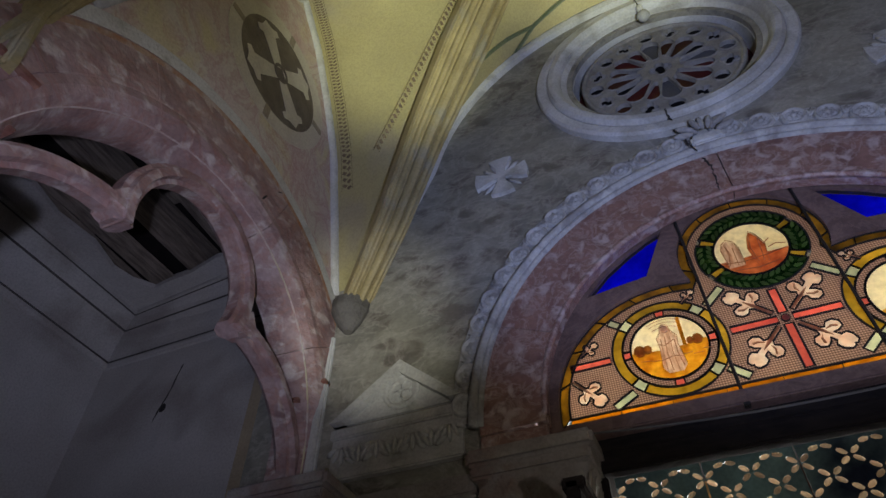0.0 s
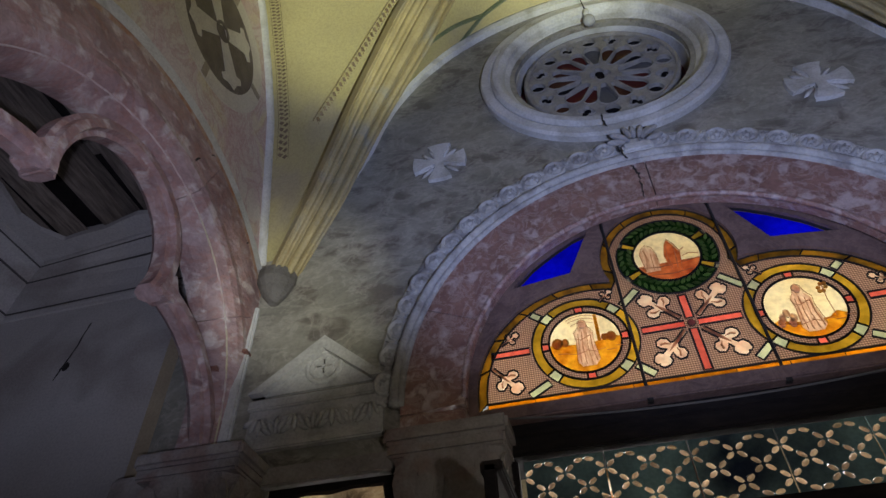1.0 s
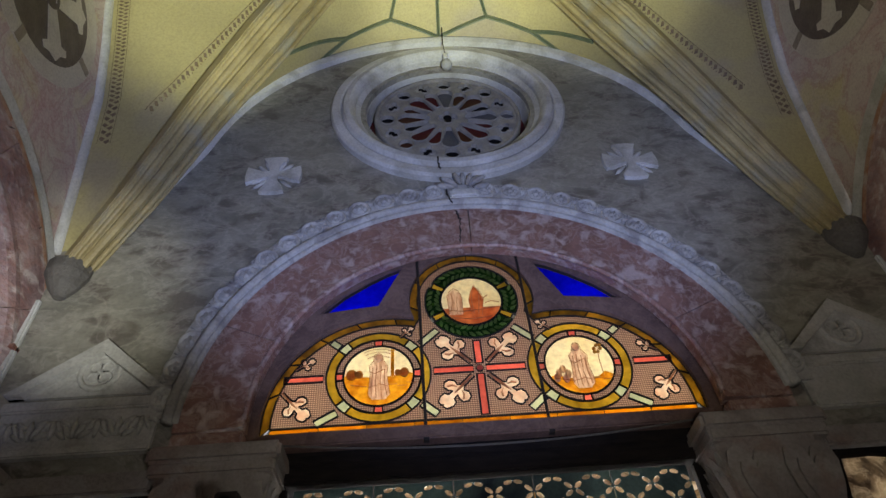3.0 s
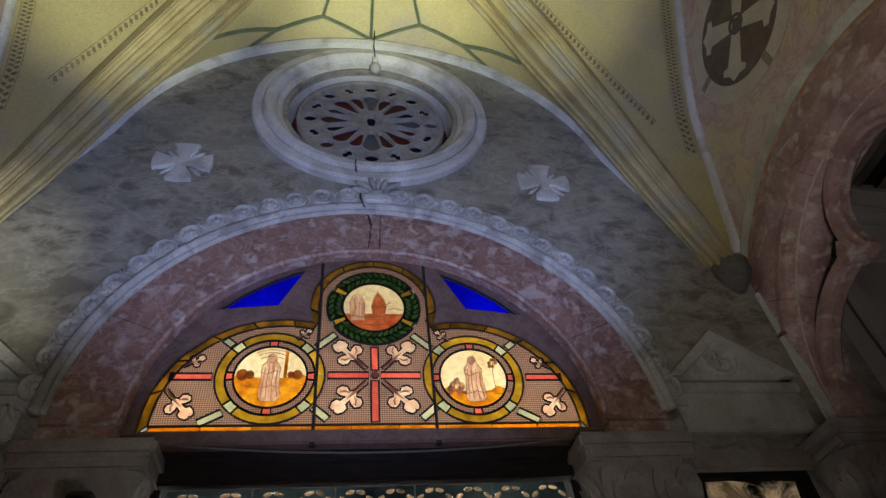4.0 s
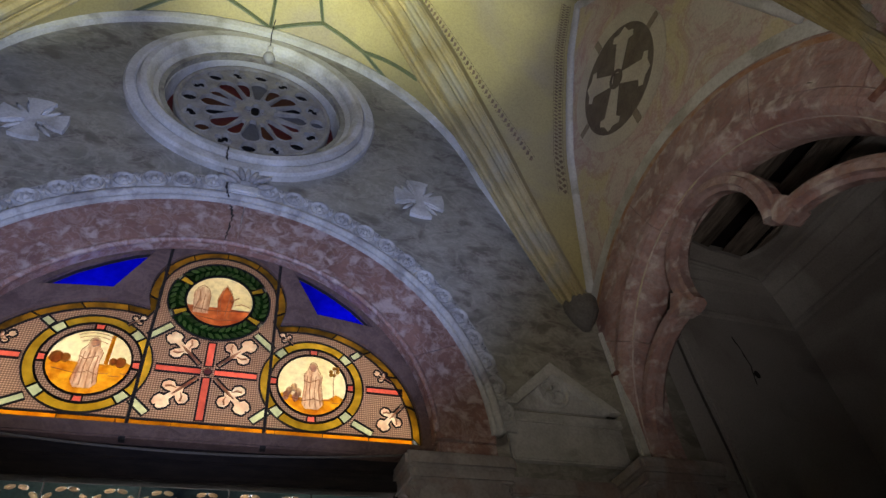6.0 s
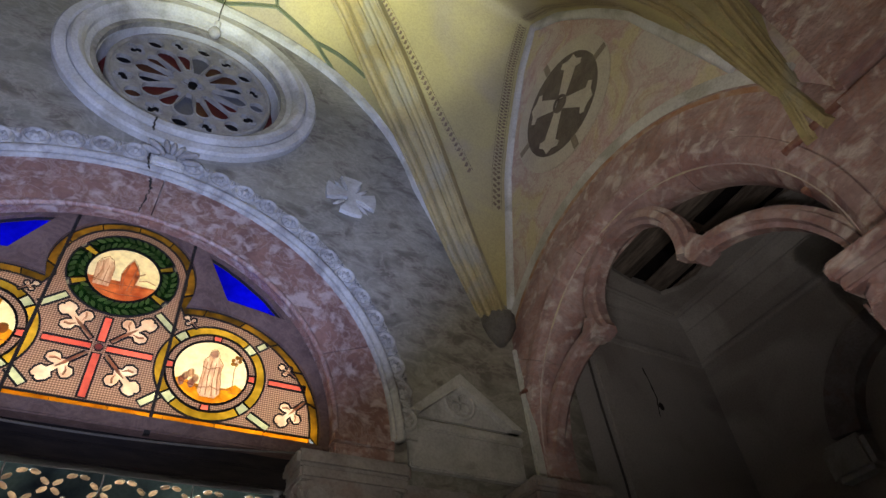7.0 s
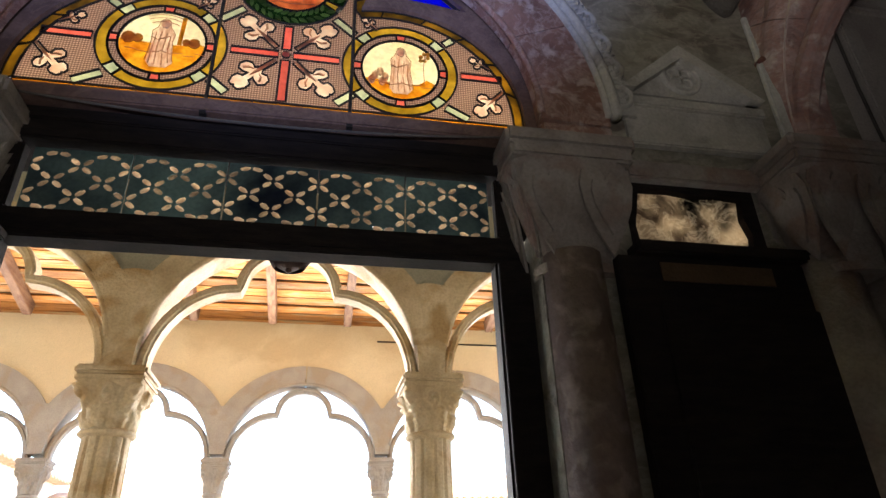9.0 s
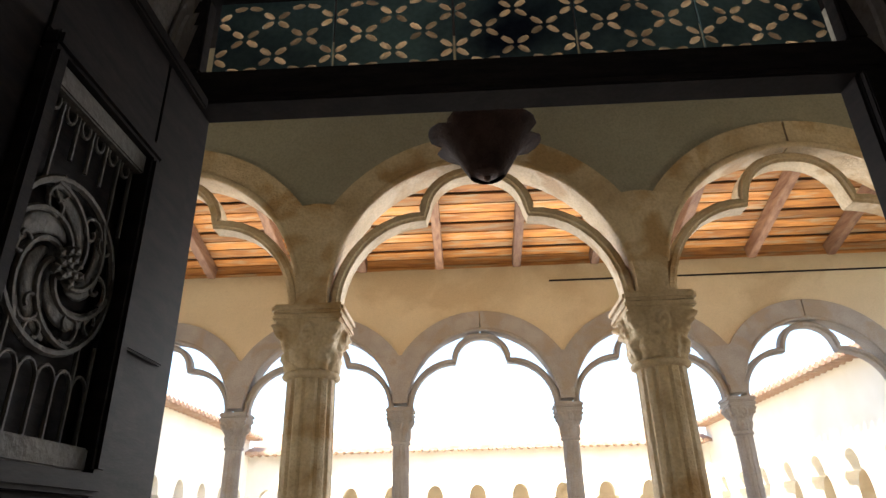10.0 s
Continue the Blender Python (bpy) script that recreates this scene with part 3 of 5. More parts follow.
        part("core", boxed((min(2.60 * sgn, 3.02 * sgn), y - 0.15, 0), (max(2.60 * sgn, 3.02 * sgn), y + 0.15, 3.09), 0.03), GREY_STONE, pier)
        capital(pier, x * sgn, y, 2.50, 3.12, 0.17, 0.27, stone, ("south", "east" if sgn < 0 else "west", "north"))

# vault ribs
for sx in (-1, 1):
    for rear in (False, True):
        for flip in (False, True):
            k = 0.62 if rear else 1.0
            pts = []
            for i in range(31):
                s = 0.012 + 0.988 * i / 30
                y0 = Y1 + 0.01 if rear else Y0 - 0.03
                x, y = sx * reach(rear) * (1 - s), y0 + (YC - y0) * s
                pts.append((x, 2 * Y1 - y if flip else y, rib_height(s, rear) - 0.02))
            if rear:
                pts = [(sx * (2.57 - 0.05), 2 * Y1 - (Y1 - 0.05) if flip else Y1 - 0.05, 3.80)] + pts
            rib = thing("vault_rib", "moulded ochre vault rib", "rib", "vault ribs")
            grow = [min(1.0, 0.48 + 0.04 * i) for i in range(len(pts))]
            scaled = lambda rows: [(a * k, b * k) for a, b in rows]
            part("body", sweep(pts, scaled([(-0.19, 0.10), (-0.19, 0.0), (-0.09, -0.035), (0.09, -0.035), (0.19, 0.0), (0.19, 0.10)]), (0, 0, 1), grow=grow), RIB_PAINT, rib)
            part("keel", sweep(pts, scaled([(-0.05, -0.03), (-0.052, -0.07), (-0.03, -0.10), (0, -0.118), (0.03, -0.10), (0.052, -0.07), (0.05, -0.03)]), (0, 0, 1), grow=grow), RIB_PAINT, rib)
            for e in (-1, 1):
                part("roll", sweep(pts, scaled([(e * 0.105 + a, -0.035 + b) for a, b in round_profile(0.06, 0.07, 8)]), (0, 0, 1), grow=grow), RIB_PAINT, rib, smooth=True)
                part("fillet", sweep(pts, scaled([(e * 0.168 + a, -0.01 + b) for a, b in round_profile(0.035, 0.04, 6)]), (0, 0, 1), grow=grow), RIB_PAINT, rib, smooth=True)
    corbel = thing("corbel", "dark grey stone corbel under a vault rib", "corbel", "corbels")
    part("block", lathe([(0.03, 0), (0.085, 0.07), (0.125, 0.15), (0.13, 0.22)], (sx * 2.395, -0.13, 4.20), 14), mat("dark_corbel_stone", (0.13, 0.12, 0.11), 0.8, scale=9, bump=0.5), corbel)
    strip = part("trim_corner", boxed((min(sx * 2.49, sx * 2.56), -0.135, 3.2), (max(sx * 2.49, sx * 2.56), -0.10, 4.2), 0.01), PLASTER, None)
    tagged(strip, "white plaster corner fillet", "trim", kind="structure")
wall_rib = part("trim_wall_arch", sweep([(x, -0.115, wall_arch(x) - 0.03) for x in [k / 32 * 2.2 for k in range(-32, 33)]], [(-0.035, -0.05), (0.035, -0.05), (0.05, 0.0), (0.035, 0.05), (-0.035, 0.05), (-0.05, 0.0)], (0, 0, 1)), PLASTER, None)
tagged(wall_rib, "white plaster arch moulding along the wall", "trim", kind="structure")


def on_vault(x, y, d=0.012):
    return Vector((x, y, vault_height(x, y) - d))


# thin green ribs in the cell over the rose window
GREEN = mat("green_line_paint", (0.11, 0.14, 0.085), 0.45, second=(0.17, 0.19, 0.11), scale=8)
NODES = {"a": (0.0, -0.14), "b": (0.44, -0.31), "c": (0.83, -0.25), "d": (1.11, -0.12), "e": (1.27, -0.36), "f": (0.0, -1.05), "g": (0.2, -1.0)}


def node(n, sx):
    return sx * NODES[n][0], NODES[n][1]


star = thing("vault_tracery", "thin green ribs in a star on the ochre vault", "tracery")
for sx in (-1, 1):
    for p, q in (("a", "f"), ("a", "b"), ("b", "g"), ("b", "c"), ("c", "d"), ("c", "e")):
        if p + q == "af" and sx < 0:
            continue
        (xa, ya), (xb, yb) = node(p, sx), node(q, sx)
        line = [on_vault(xa + (xb - xa) * k / 8, ya + (yb - ya) * k / 8, 0.008) for k in range(9)]
        part("rib", sweep(line, [(-0.016, 0.012), (-0.016, -0.008), (-0.007, -0.004), (0, -0.022), (0.007, -0.004), (0.016, -0.008), (0.016, 0.012)], (0, 0, 1)), GREEN, star)

# stencilled borders: small dark leaves along the ribs and round the side cells
STENCIL = mat("brown_stencil_paint", (0.13, 0.09, 0.05), 0.7, second=(0.20, 0.14, 0.08), scale=12)


def stencil(points, wide, sx):
    bm = bmesh.new()
    for i, (p, q) in enumerate(zip(points, points[1:])):
        t = (q - p)
        if t.length < 1e-4:
            continue
        s = t.cross(Vector((0, 0, 1))).normalized() * wide
        for k in (-1, 1):
            m = p + t * (0.28 if k < 0 else 0.7) + s * 0.24 * k
            w = [m - t * 0.36, m + s * 0.32, m + t * 0.36 + s * 0.16 * k, m - s * 0.32]
            bm.faces.new([bm.verts.new(v) for v in w])
        for k in (-1, 1):
            e = s * 0.62 * k
            bm.faces.new([bm.verts.new(v) for v in (p + e, q + e, q + e * 1.09, p + e * 1.09)])
    ob = part("painted_border", bm, STENCIL, None)
    return tagged(ob, "brown stencilled leaf border painted on the vault", "painting", "painted borders")


for sx in (-1, 1):
    line = []
    for i in range(64):
        s = 0.10 + 0.72 * i / 63
        x, y = sx * (2.4 * (1 - s) + 0.0), Y0 + (YC - Y0) * s - 0.185
        line.append(on_vault(x, max(y, YC), 0.016))
    stencil(line, 0.075, sx)
    for near in (False, True):
        line = []
        for i in range(56):
            y = (Y0 - 0.22) + (YC - Y0 + 0.24) * i / 55
            y = 2 * YC - y if near else y
            line.append(on_vault(sx * 2.45, y, 0.022))
        stencil(line, 0.07, sx)

# ---- the door front ----
BZ = 3.36
door_arch = thing("door_arch", "veined pink marble arch round the stained glass", "arch")
AZ = 3.32
for a0, a1 in ((-2, 24), (24, 88.5), (88.5, 156), (156, 182)):
    out = arc(0, AZ, 1.53, a0 + 0.12, a1 - 0.12, 24, 1.465) + arc(0, AZ, 1.19, a1 - 0.12, a0 + 0.12, 24, 1.125)
    part("voussoir", plate(out, [], 0.085, xz(-0.15)), PINK_MARBLE, door_arch)
for e in (-1, 1):
    part("arch_foot", boxed((min(e * 1.19, e * 1.53), -0.15, 3.172), (max(e * 1.19, e * 1.53), -0.066, 3.264), 0.006), PINK_MARBLE, door_arch)
part("inner_reveal", plate(arc(0, AZ, 1.50, -2, 182, 48, 1.44) + arc(0, AZ, 1.225, 182, -2, 48, 1.165), [], 0.04, xz(-0.064)), PINK_MARBLE, door_arch)
part("inner_roll", sweep([(x, -0.14, z) for x, z in arc(0, AZ, 1.195, 0, 180, 48, 1.13)], round_profile(0.035, 0.04, 8), (0, 1, 0)), PINK_MARBLE, door_arch, smooth=True)
part("outer_roll", sweep([(x, -0.16, z) for x, z in arc(0, AZ, 1.56, 0, 180, 48, 1.515)], round_profile(0.055, 0.075, 8), (0, 1, 0)), DUSTY_PLASTER, door_arch, "pale plaster roll", smooth=True)
part("outer_fillet", sweep([(x, -0.15, z) for x, z in arc(0, AZ, 1.525, 0, 180, 48, 1.478)], round_profile(0.035, 0.05, 8), (0, 1, 0)), DUSTY_PLASTER, door_arch, "pale plaster fillet", smooth=True)
crack("crack", xz(-0.153), [(-0.04, 4.77), (-0.02, 4.68), (-0.03, 4.56), (-0.04, 4.46)], 0.014, door_arch)
crack("crack", xz(-0.198), [(-0.085, 4.88), (-0.075, 4.83), (-0.06, 4.79)], 0.012, door_arch)

band = thing("ornament_band", "white plaster band of carved rosettes over the arch", "moulding")
part("ground", ring(0, BZ, 1.53, 1.682, 0, 180, 60, 0.06, xz(-0.14)), DUSTY_PLASTER, band)
COUNT = 28
for k in range(COUNT + 1):
    a = radians(4 + 172 * k / COUNT)
    if 0.465 < k / COUNT < 0.535:
        continue
    cx, cz = 1.612 * math.cos(a), BZ + 1.612 * math.sin(a)
    # each rosette sits in a raised round lip that scallops the outer edge of the band
    bm = bmesh.new()
    n = 24
    rows = []
    for r, h in ((0.004, 0.026), (0.013, 0.022), (0.018, 0.008), (0.030, 0.022), (0.040, 0.004), (0.050, 0.002), (0.055, 0.016), (0.063, 0.021), (0.070, 0.017), (0.076, 0.0), (0.076, -0.03)):
        lobes = 0.25 * r if 0.025 < r < 0.042 else 0.0
        rows.append([bm.verts.new((cx + (r + lobes * math.cos(6 * q + k)) * math.cos(q), -0.141 - h, cz + (r + lobes * math.cos(6 * q + k)) * math.sin(q))) for q in [2 * math.pi * i / n for i in range(n)]])
    for p, q in zip(rows, rows[1:]):
        for i in range(n):
            bm.faces.new((p[i], p[(i + 1) % n], q[(i + 1) % n], q[i]))
    bm.faces.new(rows[0])
    bm.faces.new(rows[-1])
    part("rosette", bm, DUSTY_PLASTER, band, smooth=True)
    a += radians(172 / COUNT / 2)
    if k < COUNT:
        bm = bmesh.new()
        for j in (-1, 0, 1):
            m = Matrix.Translation((1.60 * math.cos(a), -0.150, BZ + 1.60 * math.sin(a))) @ Matrix.Rotation(-a + radians(90 + 26 * j), 4, "Y") @ Matrix.Translation((0, 0, 0.03)) @ Matrix.Diagonal((0.010, 0.016, 0.042, 1))
            bmesh.ops.create_icosphere(bm, subdivisions=1, radius=1.0, matrix=m)
        part("leaf", bm, DUSTY_PLASTER, band, smooth=True)
crack("crack", xz(-0.176), [(-0.105, 5.06), (-0.085, 4.97), (-0.09, 4.89)], 0.014, band)
key = thing("keystone", "broken white carved keystone with a shell of leaves", "keystone")
part("block", boxed((-0.07, -0.21, 4.85), (0.12, -0.14, 4.93), 0.015), PLASTER, key)
for k in range(9):
    a = radians(15 + 150 * k / 8)
    bm = bmesh.new()
    m = Matrix.Translation((0.03 + 0.125 * math.cos(a), -0.185 - 0.016 * (k % 2), 4.945 + 0.085 * math.sin(a) + 0.012 * ((k * 5) % 3))) @ Matrix.Rotation(radians(90) - a, 4, "Y") @ Matrix.Diagonal((0.020, 0.024, 0.062, 1))
    bmesh.ops.create_icosphere(bm, subdivisions=2, radius=1.0, matrix=m)
    part("frond", bm, DUSTY_PLASTER, key, smooth=True)


# crosses in relief
for cx, cz in ((-1.29, 5.27), (1.26, 5.25)):
    cr = thing("plaster_cross", "white plaster cross in relief with leaf sprays", "relief", "plaster crosses")
    for k in range(4):
        a = radians(90 * k)
        arm = [(0.0, -0.028), (0.08, -0.035), (0.185, -0.085), (0.195, -0.03), (0.195, 0.03), (0.185, 0.085), (0.08, 0.035), (0.0, 0.028)]
        part("arm", plate([(cx + u * math.cos(a) - v * math.sin(a), cz + u * math.sin(a) + v * math.cos(a)) for u, v in arm], [], -0.03 - 0.001 * k, xz(Y0)), PLASTER, cr)
        bm = bmesh.new()
        for j in (-1, 0, 1):
            b = a + radians(45 + 20 * j)
            m = Matrix.Translation((cx + 0.12 * math.cos(b), Y0 - 0.008, cz + 0.12 * math.sin(b))) @ Matrix.Rotation(radians(90) - b, 4, "Y") @ Matrix.Diagonal((0.015, 0.014, 0.075, 1))
            bmesh.ops.create_icosphere(bm, subdivisions=1, radius=1.0, matrix=m)
        part("leaf_spray", bm, PLASTER, cr, smooth=True)

# ---- rose window ----
rose = thing("rose_window", "round white stone rose window with wheel tracery", "window")
RZ = 6.05
WHEEL = 0.945


def round_frame(r_profile, stone, name, label=""):
    """Turn a profile of (radius, y) about the window's middle."""
    bm = bmesh.new()
    n = 72
    loops = [[bm.verts.new((r * math.cos(2 * math.pi * k / n), y, RZ + r * math.sin(2 * math.pi * k / n))) for r, y in r_profile] for k in range(n)]
    m = len(r_profile)
    for k in range(n):
        for j in range(m):
            bm.faces.new((loops[k][j], loops[k][(j + 1) % m], loops[(k + 1) % n][(j + 1) % m], loops[(k + 1) % n][j]))
    return part(name, bm, stone, rose, label, smooth=False)


round_frame([(0.93, -0.09), (0.93, -0.15), (0.915, -0.17), (0.86, -0.175), (0.845, -0.165), (0.845, -0.09)], PLASTER, "outer_frame")
round_frame([(0.842, -0.09), (0.842, -0.17), (0.82, -0.20), (0.78, -0.205), (0.76, -0.19), (0.74, -0.16), (0.735, -0.13), (0.70, -0.11), (0.69, -0.06), (0.655, -0.05), (0.65, 0.25), (0.655, 0.28), (0.66, 0.0)], PLASTER, "inner_frame")


def petal(a, r0, r1, w0, w1, n=6):
    ca, sa = math.cos(a), math.sin(a)
    rc = r1 - w1 / 2
    loc = [(r0, -w0 / 2)] + [(rc + w1 / 2 * math.cos(t), w1 / 2 * math.sin(t)) for t in [radians(-90 + 180 * i / n) for i in range(n + 1)]] + [(r0, w0 / 2)]
    return [(WHEEL * (u * ca - v * sa), RZ + WHEEL * (u * sa + v * ca)) for u, v in loc]


def quatrefoil(cx, cz, r, turn):
    pts = []
    cx, cz, r = cx * WHEEL, RZ + (cz - RZ) * WHEEL, r * WHEEL
    for k in range(4):
        b = turn + math.pi / 2 * k
        ox, oz = cx + r * 0.95 * math.cos(b), cz + r * 0.95 * math.sin(b)
        pts += [(ox + r * 0.68 * math.cos(b + t), oz + r * 0.68 * math.sin(b + t)) for t in [radians(-115 + 46 * i) for i in range(6)]]
    return pts


holes, panes = [], []
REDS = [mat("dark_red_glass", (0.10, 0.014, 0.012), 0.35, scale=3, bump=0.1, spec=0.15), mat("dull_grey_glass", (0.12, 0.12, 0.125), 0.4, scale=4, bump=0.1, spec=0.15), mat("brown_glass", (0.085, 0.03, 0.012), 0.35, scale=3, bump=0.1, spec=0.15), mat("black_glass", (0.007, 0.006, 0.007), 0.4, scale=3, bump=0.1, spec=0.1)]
for k in range(16):
    a = radians(90 + 22.5 * k)
    if k % 2 == 0:
        holes.append(petal(a, 0.15, 0.437, 0.045, 0.158))
        panes.append((petal(a, 0.14, 0.45, 0.055, 0.17), (1, 0, 2, 0, 1, 0, 1, 2)[k // 2]))
        holes.append(arc(0.487 * math.cos(a), RZ + 0.487 * math.sin(a), 0.060, 0, 360, 14)[:-1])
        panes.append((arc(0.487 * math.cos(a), RZ + 0.487 * math.sin(a), 0.066, 0, 360, 14)[:-1], (3, 3, 3, 2, 3, 3, 1, 3)[k // 2]))
    else:
        holes.append(petal(a, 0.18, 0.41, 0.035, 0.118))
        panes.append((petal(a, 0.17, 0.42, 0.045, 0.13), (0, 2, 3, 0, 2, 0, 3, 2)[k // 2]))
        holes.append(quatrefoil(0.51 * math.cos(a), RZ + 0.51 * math.sin(a), 0.044, a))
        panes.append((arc(0.482 * math.cos(a), RZ + 0.482 * math.sin(a), 0.072, 0, 360, 10)[:-1], 3))
holes.append(quatrefoil(0, RZ, 0.055, 0.0))
panes.append((arc(0, RZ, 0.11, 0, 360, 12)[:-1], 3))
TRACERY = mat("grey_tracery_stone", (0.34, 0.325, 0.29), 0.8, second=(0.23, 0.215, 0.19), scale=9, bump=0.3)
part("tracery", plate(arc(0, RZ, 0.582, 0, 360, 64)[:-1], holes, 0.030, xz(-0.02)), TRACERY, rose, "grey stone wheel tracery")
for h in holes:
    pts = [(x, -0.023, z) for x, z in h]
    part("edge_roll", sweep(pts, round_profile(0.010, 0.016, 6), (0, 1, 0), closed=True), TRACERY, rose)
round_frame([(0.596, -0.03), (0.588, -0.042), (0.574, -0.044), (0.562, -0.036), (0.562, 0.0), (0.596, 0.04)], TRACERY, "tracery_rim", "grey stone rim")
for outline, kind_of in panes:
    part("pane", plate([(x * 1.02, RZ + (z - RZ) * 1.02) for x, z in outline], [], 0.004, xz(0.0125)), REDS[kind_of], rose)
crack("crack", xz(-0.208), [(-0.125, 5.285), (-0.13, 5.22), (-0.115, 5.14)], 0.012, rose)
# black sheet added to give the tracery holes the darkness behind the window
part("dark_board", plate(arc(0, RZ, 0.575, 0, 360, 40)[:-1], [], 0.01, xz(0.021)), REDS[3], rose, "black sheet standing for the darkness behind the panes")
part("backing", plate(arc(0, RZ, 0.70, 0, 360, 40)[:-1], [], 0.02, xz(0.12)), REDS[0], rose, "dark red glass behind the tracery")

# bulb on its cord before the rose window
bulb = thing("light_bulb", "unlit clear bulb in a white holder on a cord", "lamp")
m_white = mat("white_ceramic", (0.75, 0.75, 0.72), 0.3, scale=5, bump=0.05)
part("holder", lathe([(0.014, 0.10), (0.026, 0.085), (0.026, 0.04), (0.021, 0.03), (0.021, 0.0)], (0.03, -0.20, 6.66), 12), m_white, bulb, smooth=True)
part("glass", lathe([(0.018, 0.0), (0.022, -0.015), (0.042, -0.045), (0.05, -0.075), (0.042, -0.108), (0.02, -0.125), (0.004, -0.128)], (0.03, -0.20, 6.66), 14), mat("dusty_bulb_glass", (0.45, 0.45, 0.43), 0.15, scale=5, bump=0.05), bulb, smooth=True)
part("cord", sweep([(0.03, -0.20, 6.75), (0.02, -0.21, 6.95), (0.03, -0.23, 7.21)], round_profile(0.008, 0.008, 6), (0, 1, 0)), DARK_WOOD, bulb)

# ---- stained glass ----
lunette = thing("stained_glass", "arched stained glass window with three painted roundels", "window")
LEAD = mat("lead_came", (0.02, 0.018, 0.016), 0.5, scale=20)


def glassy(name, base, second=None, scale=5.0, thin=0.86, **more):
    return mat(name, base, 0.25, second=second, scale=scale, bump=0.1, thin=thin, grain=30, **more)


def netted(name, a, b):
    """Fine brown lines painted on pale glass."""
    m = glassy(name, a, second=tuple(c * 0.85 for c in a), scale=3)
    n, l = m.node_tree.nodes, m.node_tree.links
    tc = n.new("ShaderNodeTexCoord")
    w = n.new("ShaderNodeTexWave")
    w.bands_direction = "Z"
    w.inputs["Scale"].default_value = 26
    w.inputs["Distortion"].default_value = 0.3
    l.new(tc.outputs["Object"], w.inputs["Vector"])
    w2 = n.new("ShaderNodeTexWave")
    w2.bands_direction = "X"
    w2.inputs["Scale"].default_value = 26
    l.new(tc.outputs["Object"], w2.inputs["Vector"])
    mm = n.new("ShaderNodeMath")
    mm.operation = "MULTIPLY"
    k = n.new("ShaderNodeMapRange")
    k.inputs["From Min"].default_value, k.inputs["From Max"].default_value, k.inputs["To Min"].default_value = 0.0, 0.9, 0.25
    l.new(w.outputs["Fac"], k.inputs["Value"])
    k2 = n.new("ShaderNodeMapRange")
    k2.inputs["To Min"].default_value = 0.4
    l.new(w2.outputs["Fac"], k2.inputs["Value"])
    l.new(k.outputs[0], mm.inputs[0])
    l.new(k2.outputs[0], mm.inputs[1])
    mixer = n.new("ShaderNodeMix")
    mixer.data_type = "RGBA"
    mixer.inputs[6].default_value = (*b, 1)
    mixer.inputs[7].default_value = (*a, 1)
    l.new(mm.outputs[0], mixer.inputs[0])
    for node_ in list(n):
        if node_.bl_idname == "ShaderNodeBsdfTranslucent":
            l.new(mixer.outputs[2], node_.inputs[0])
    l.new(mixer.outputs[2], n["Principled BSDF"].inputs["Base Color"])
    return m


NET = netted("netted_pink_glass", (0.85, 0.66, 0.51), (0.13, 0.07, 0.045))
YELLOW = glassy("amber_yellow_glass", (0.92, 0.52, 0.05), second=(0.58, 0.29, 0.02), scale=9, vary=0.2)
DULL_GOLD = glassy("dull_gold_glass", (0.52, 0.34, 0.055), second=(0.20, 0.135, 0.04), scale=9, vary=0.3)
OLIVE = glassy("olive_yellow_glass", (0.76, 0.57, 0.12), second=(0.46, 0.33, 0.05), scale=9, vary=0.25)
RED = glassy("rose_red_glass", (0.92, 0.36, 0.26), second=(0.76, 0.25, 0.18), vary=0.15)
PALE = glassy("pale_green_glass", (0.80, 0.80, 0.56), second=(0.60, 0.62, 0.44), vary=0.1)
PETAL = glassy("cream_pink_glass", (0.98, 0.86, 0.68), second=(0.86, 0.62, 0.44), scale=16)
WREATH = glassy("dark_green_glass", (0.05, 0.12, 0.03), second=(0.015, 0.04, 0.01), scale=26, spots=(0.10, 0.17, 0.04), spot_scale=22)
BLUE = glassy("deep_blue_glass", (0.015, 0.02, 0.80), second=(0.01, 0.012, 0.6))
CREAM_GLASS = glassy("cream_painted_glass", (0.98, 0.90, 0.66), second=(0.92, 0.80, 0.50), scale=3)
GOLD_GLASS = glassy("golden_painted_glass", (0.95, 0.64, 0.10), second=(0.66, 0.30, 0.03), scale=16)
ROBE = glassy("brown_painted_glass", (0.96, 0.80, 0.60), second=(0.66, 0.42, 0.27), scale=10, stretch=(4, 1, 1))
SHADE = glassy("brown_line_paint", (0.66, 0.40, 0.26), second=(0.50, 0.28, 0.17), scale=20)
ORANGE_GLASS = glassy("orange_painted_glass", (0.86, 0.42, 0.18), second=(0.56, 0.20, 0.08), scale=14)


def came(outline, parent, w=0.0085):
    pts = [(x, 0.0, z) for x, z in outline]
    return part("lead", sweep(pts, [(-w / 2, 0.012), (-w / 2, -0.007), (w / 2, -0.007), (w / 2, 0.012)], (0, 1, 0), closed=True), LEAD, parent, "dark lead strip")


def piece(name, outline, material, lead=True, y=0.0, parent=None):
    ob = part(name, plate(outline, [], 0.006, xz(y)), material, parent or lunette)
    if lead:
        came(outline, parent or lunette)
    return ob


def bar(p, q, w):
    d = Vector((q[0] - p[0], q[1] - p[1])).normalized() * (w / 2)
    return [(p[0] - d.y, p[1] + d.x), (q[0] - d.y, q[1] + d.x), (q[0] + d.y, q[1] - d.x), (p[0] + d.y, p[1] - d.x)]


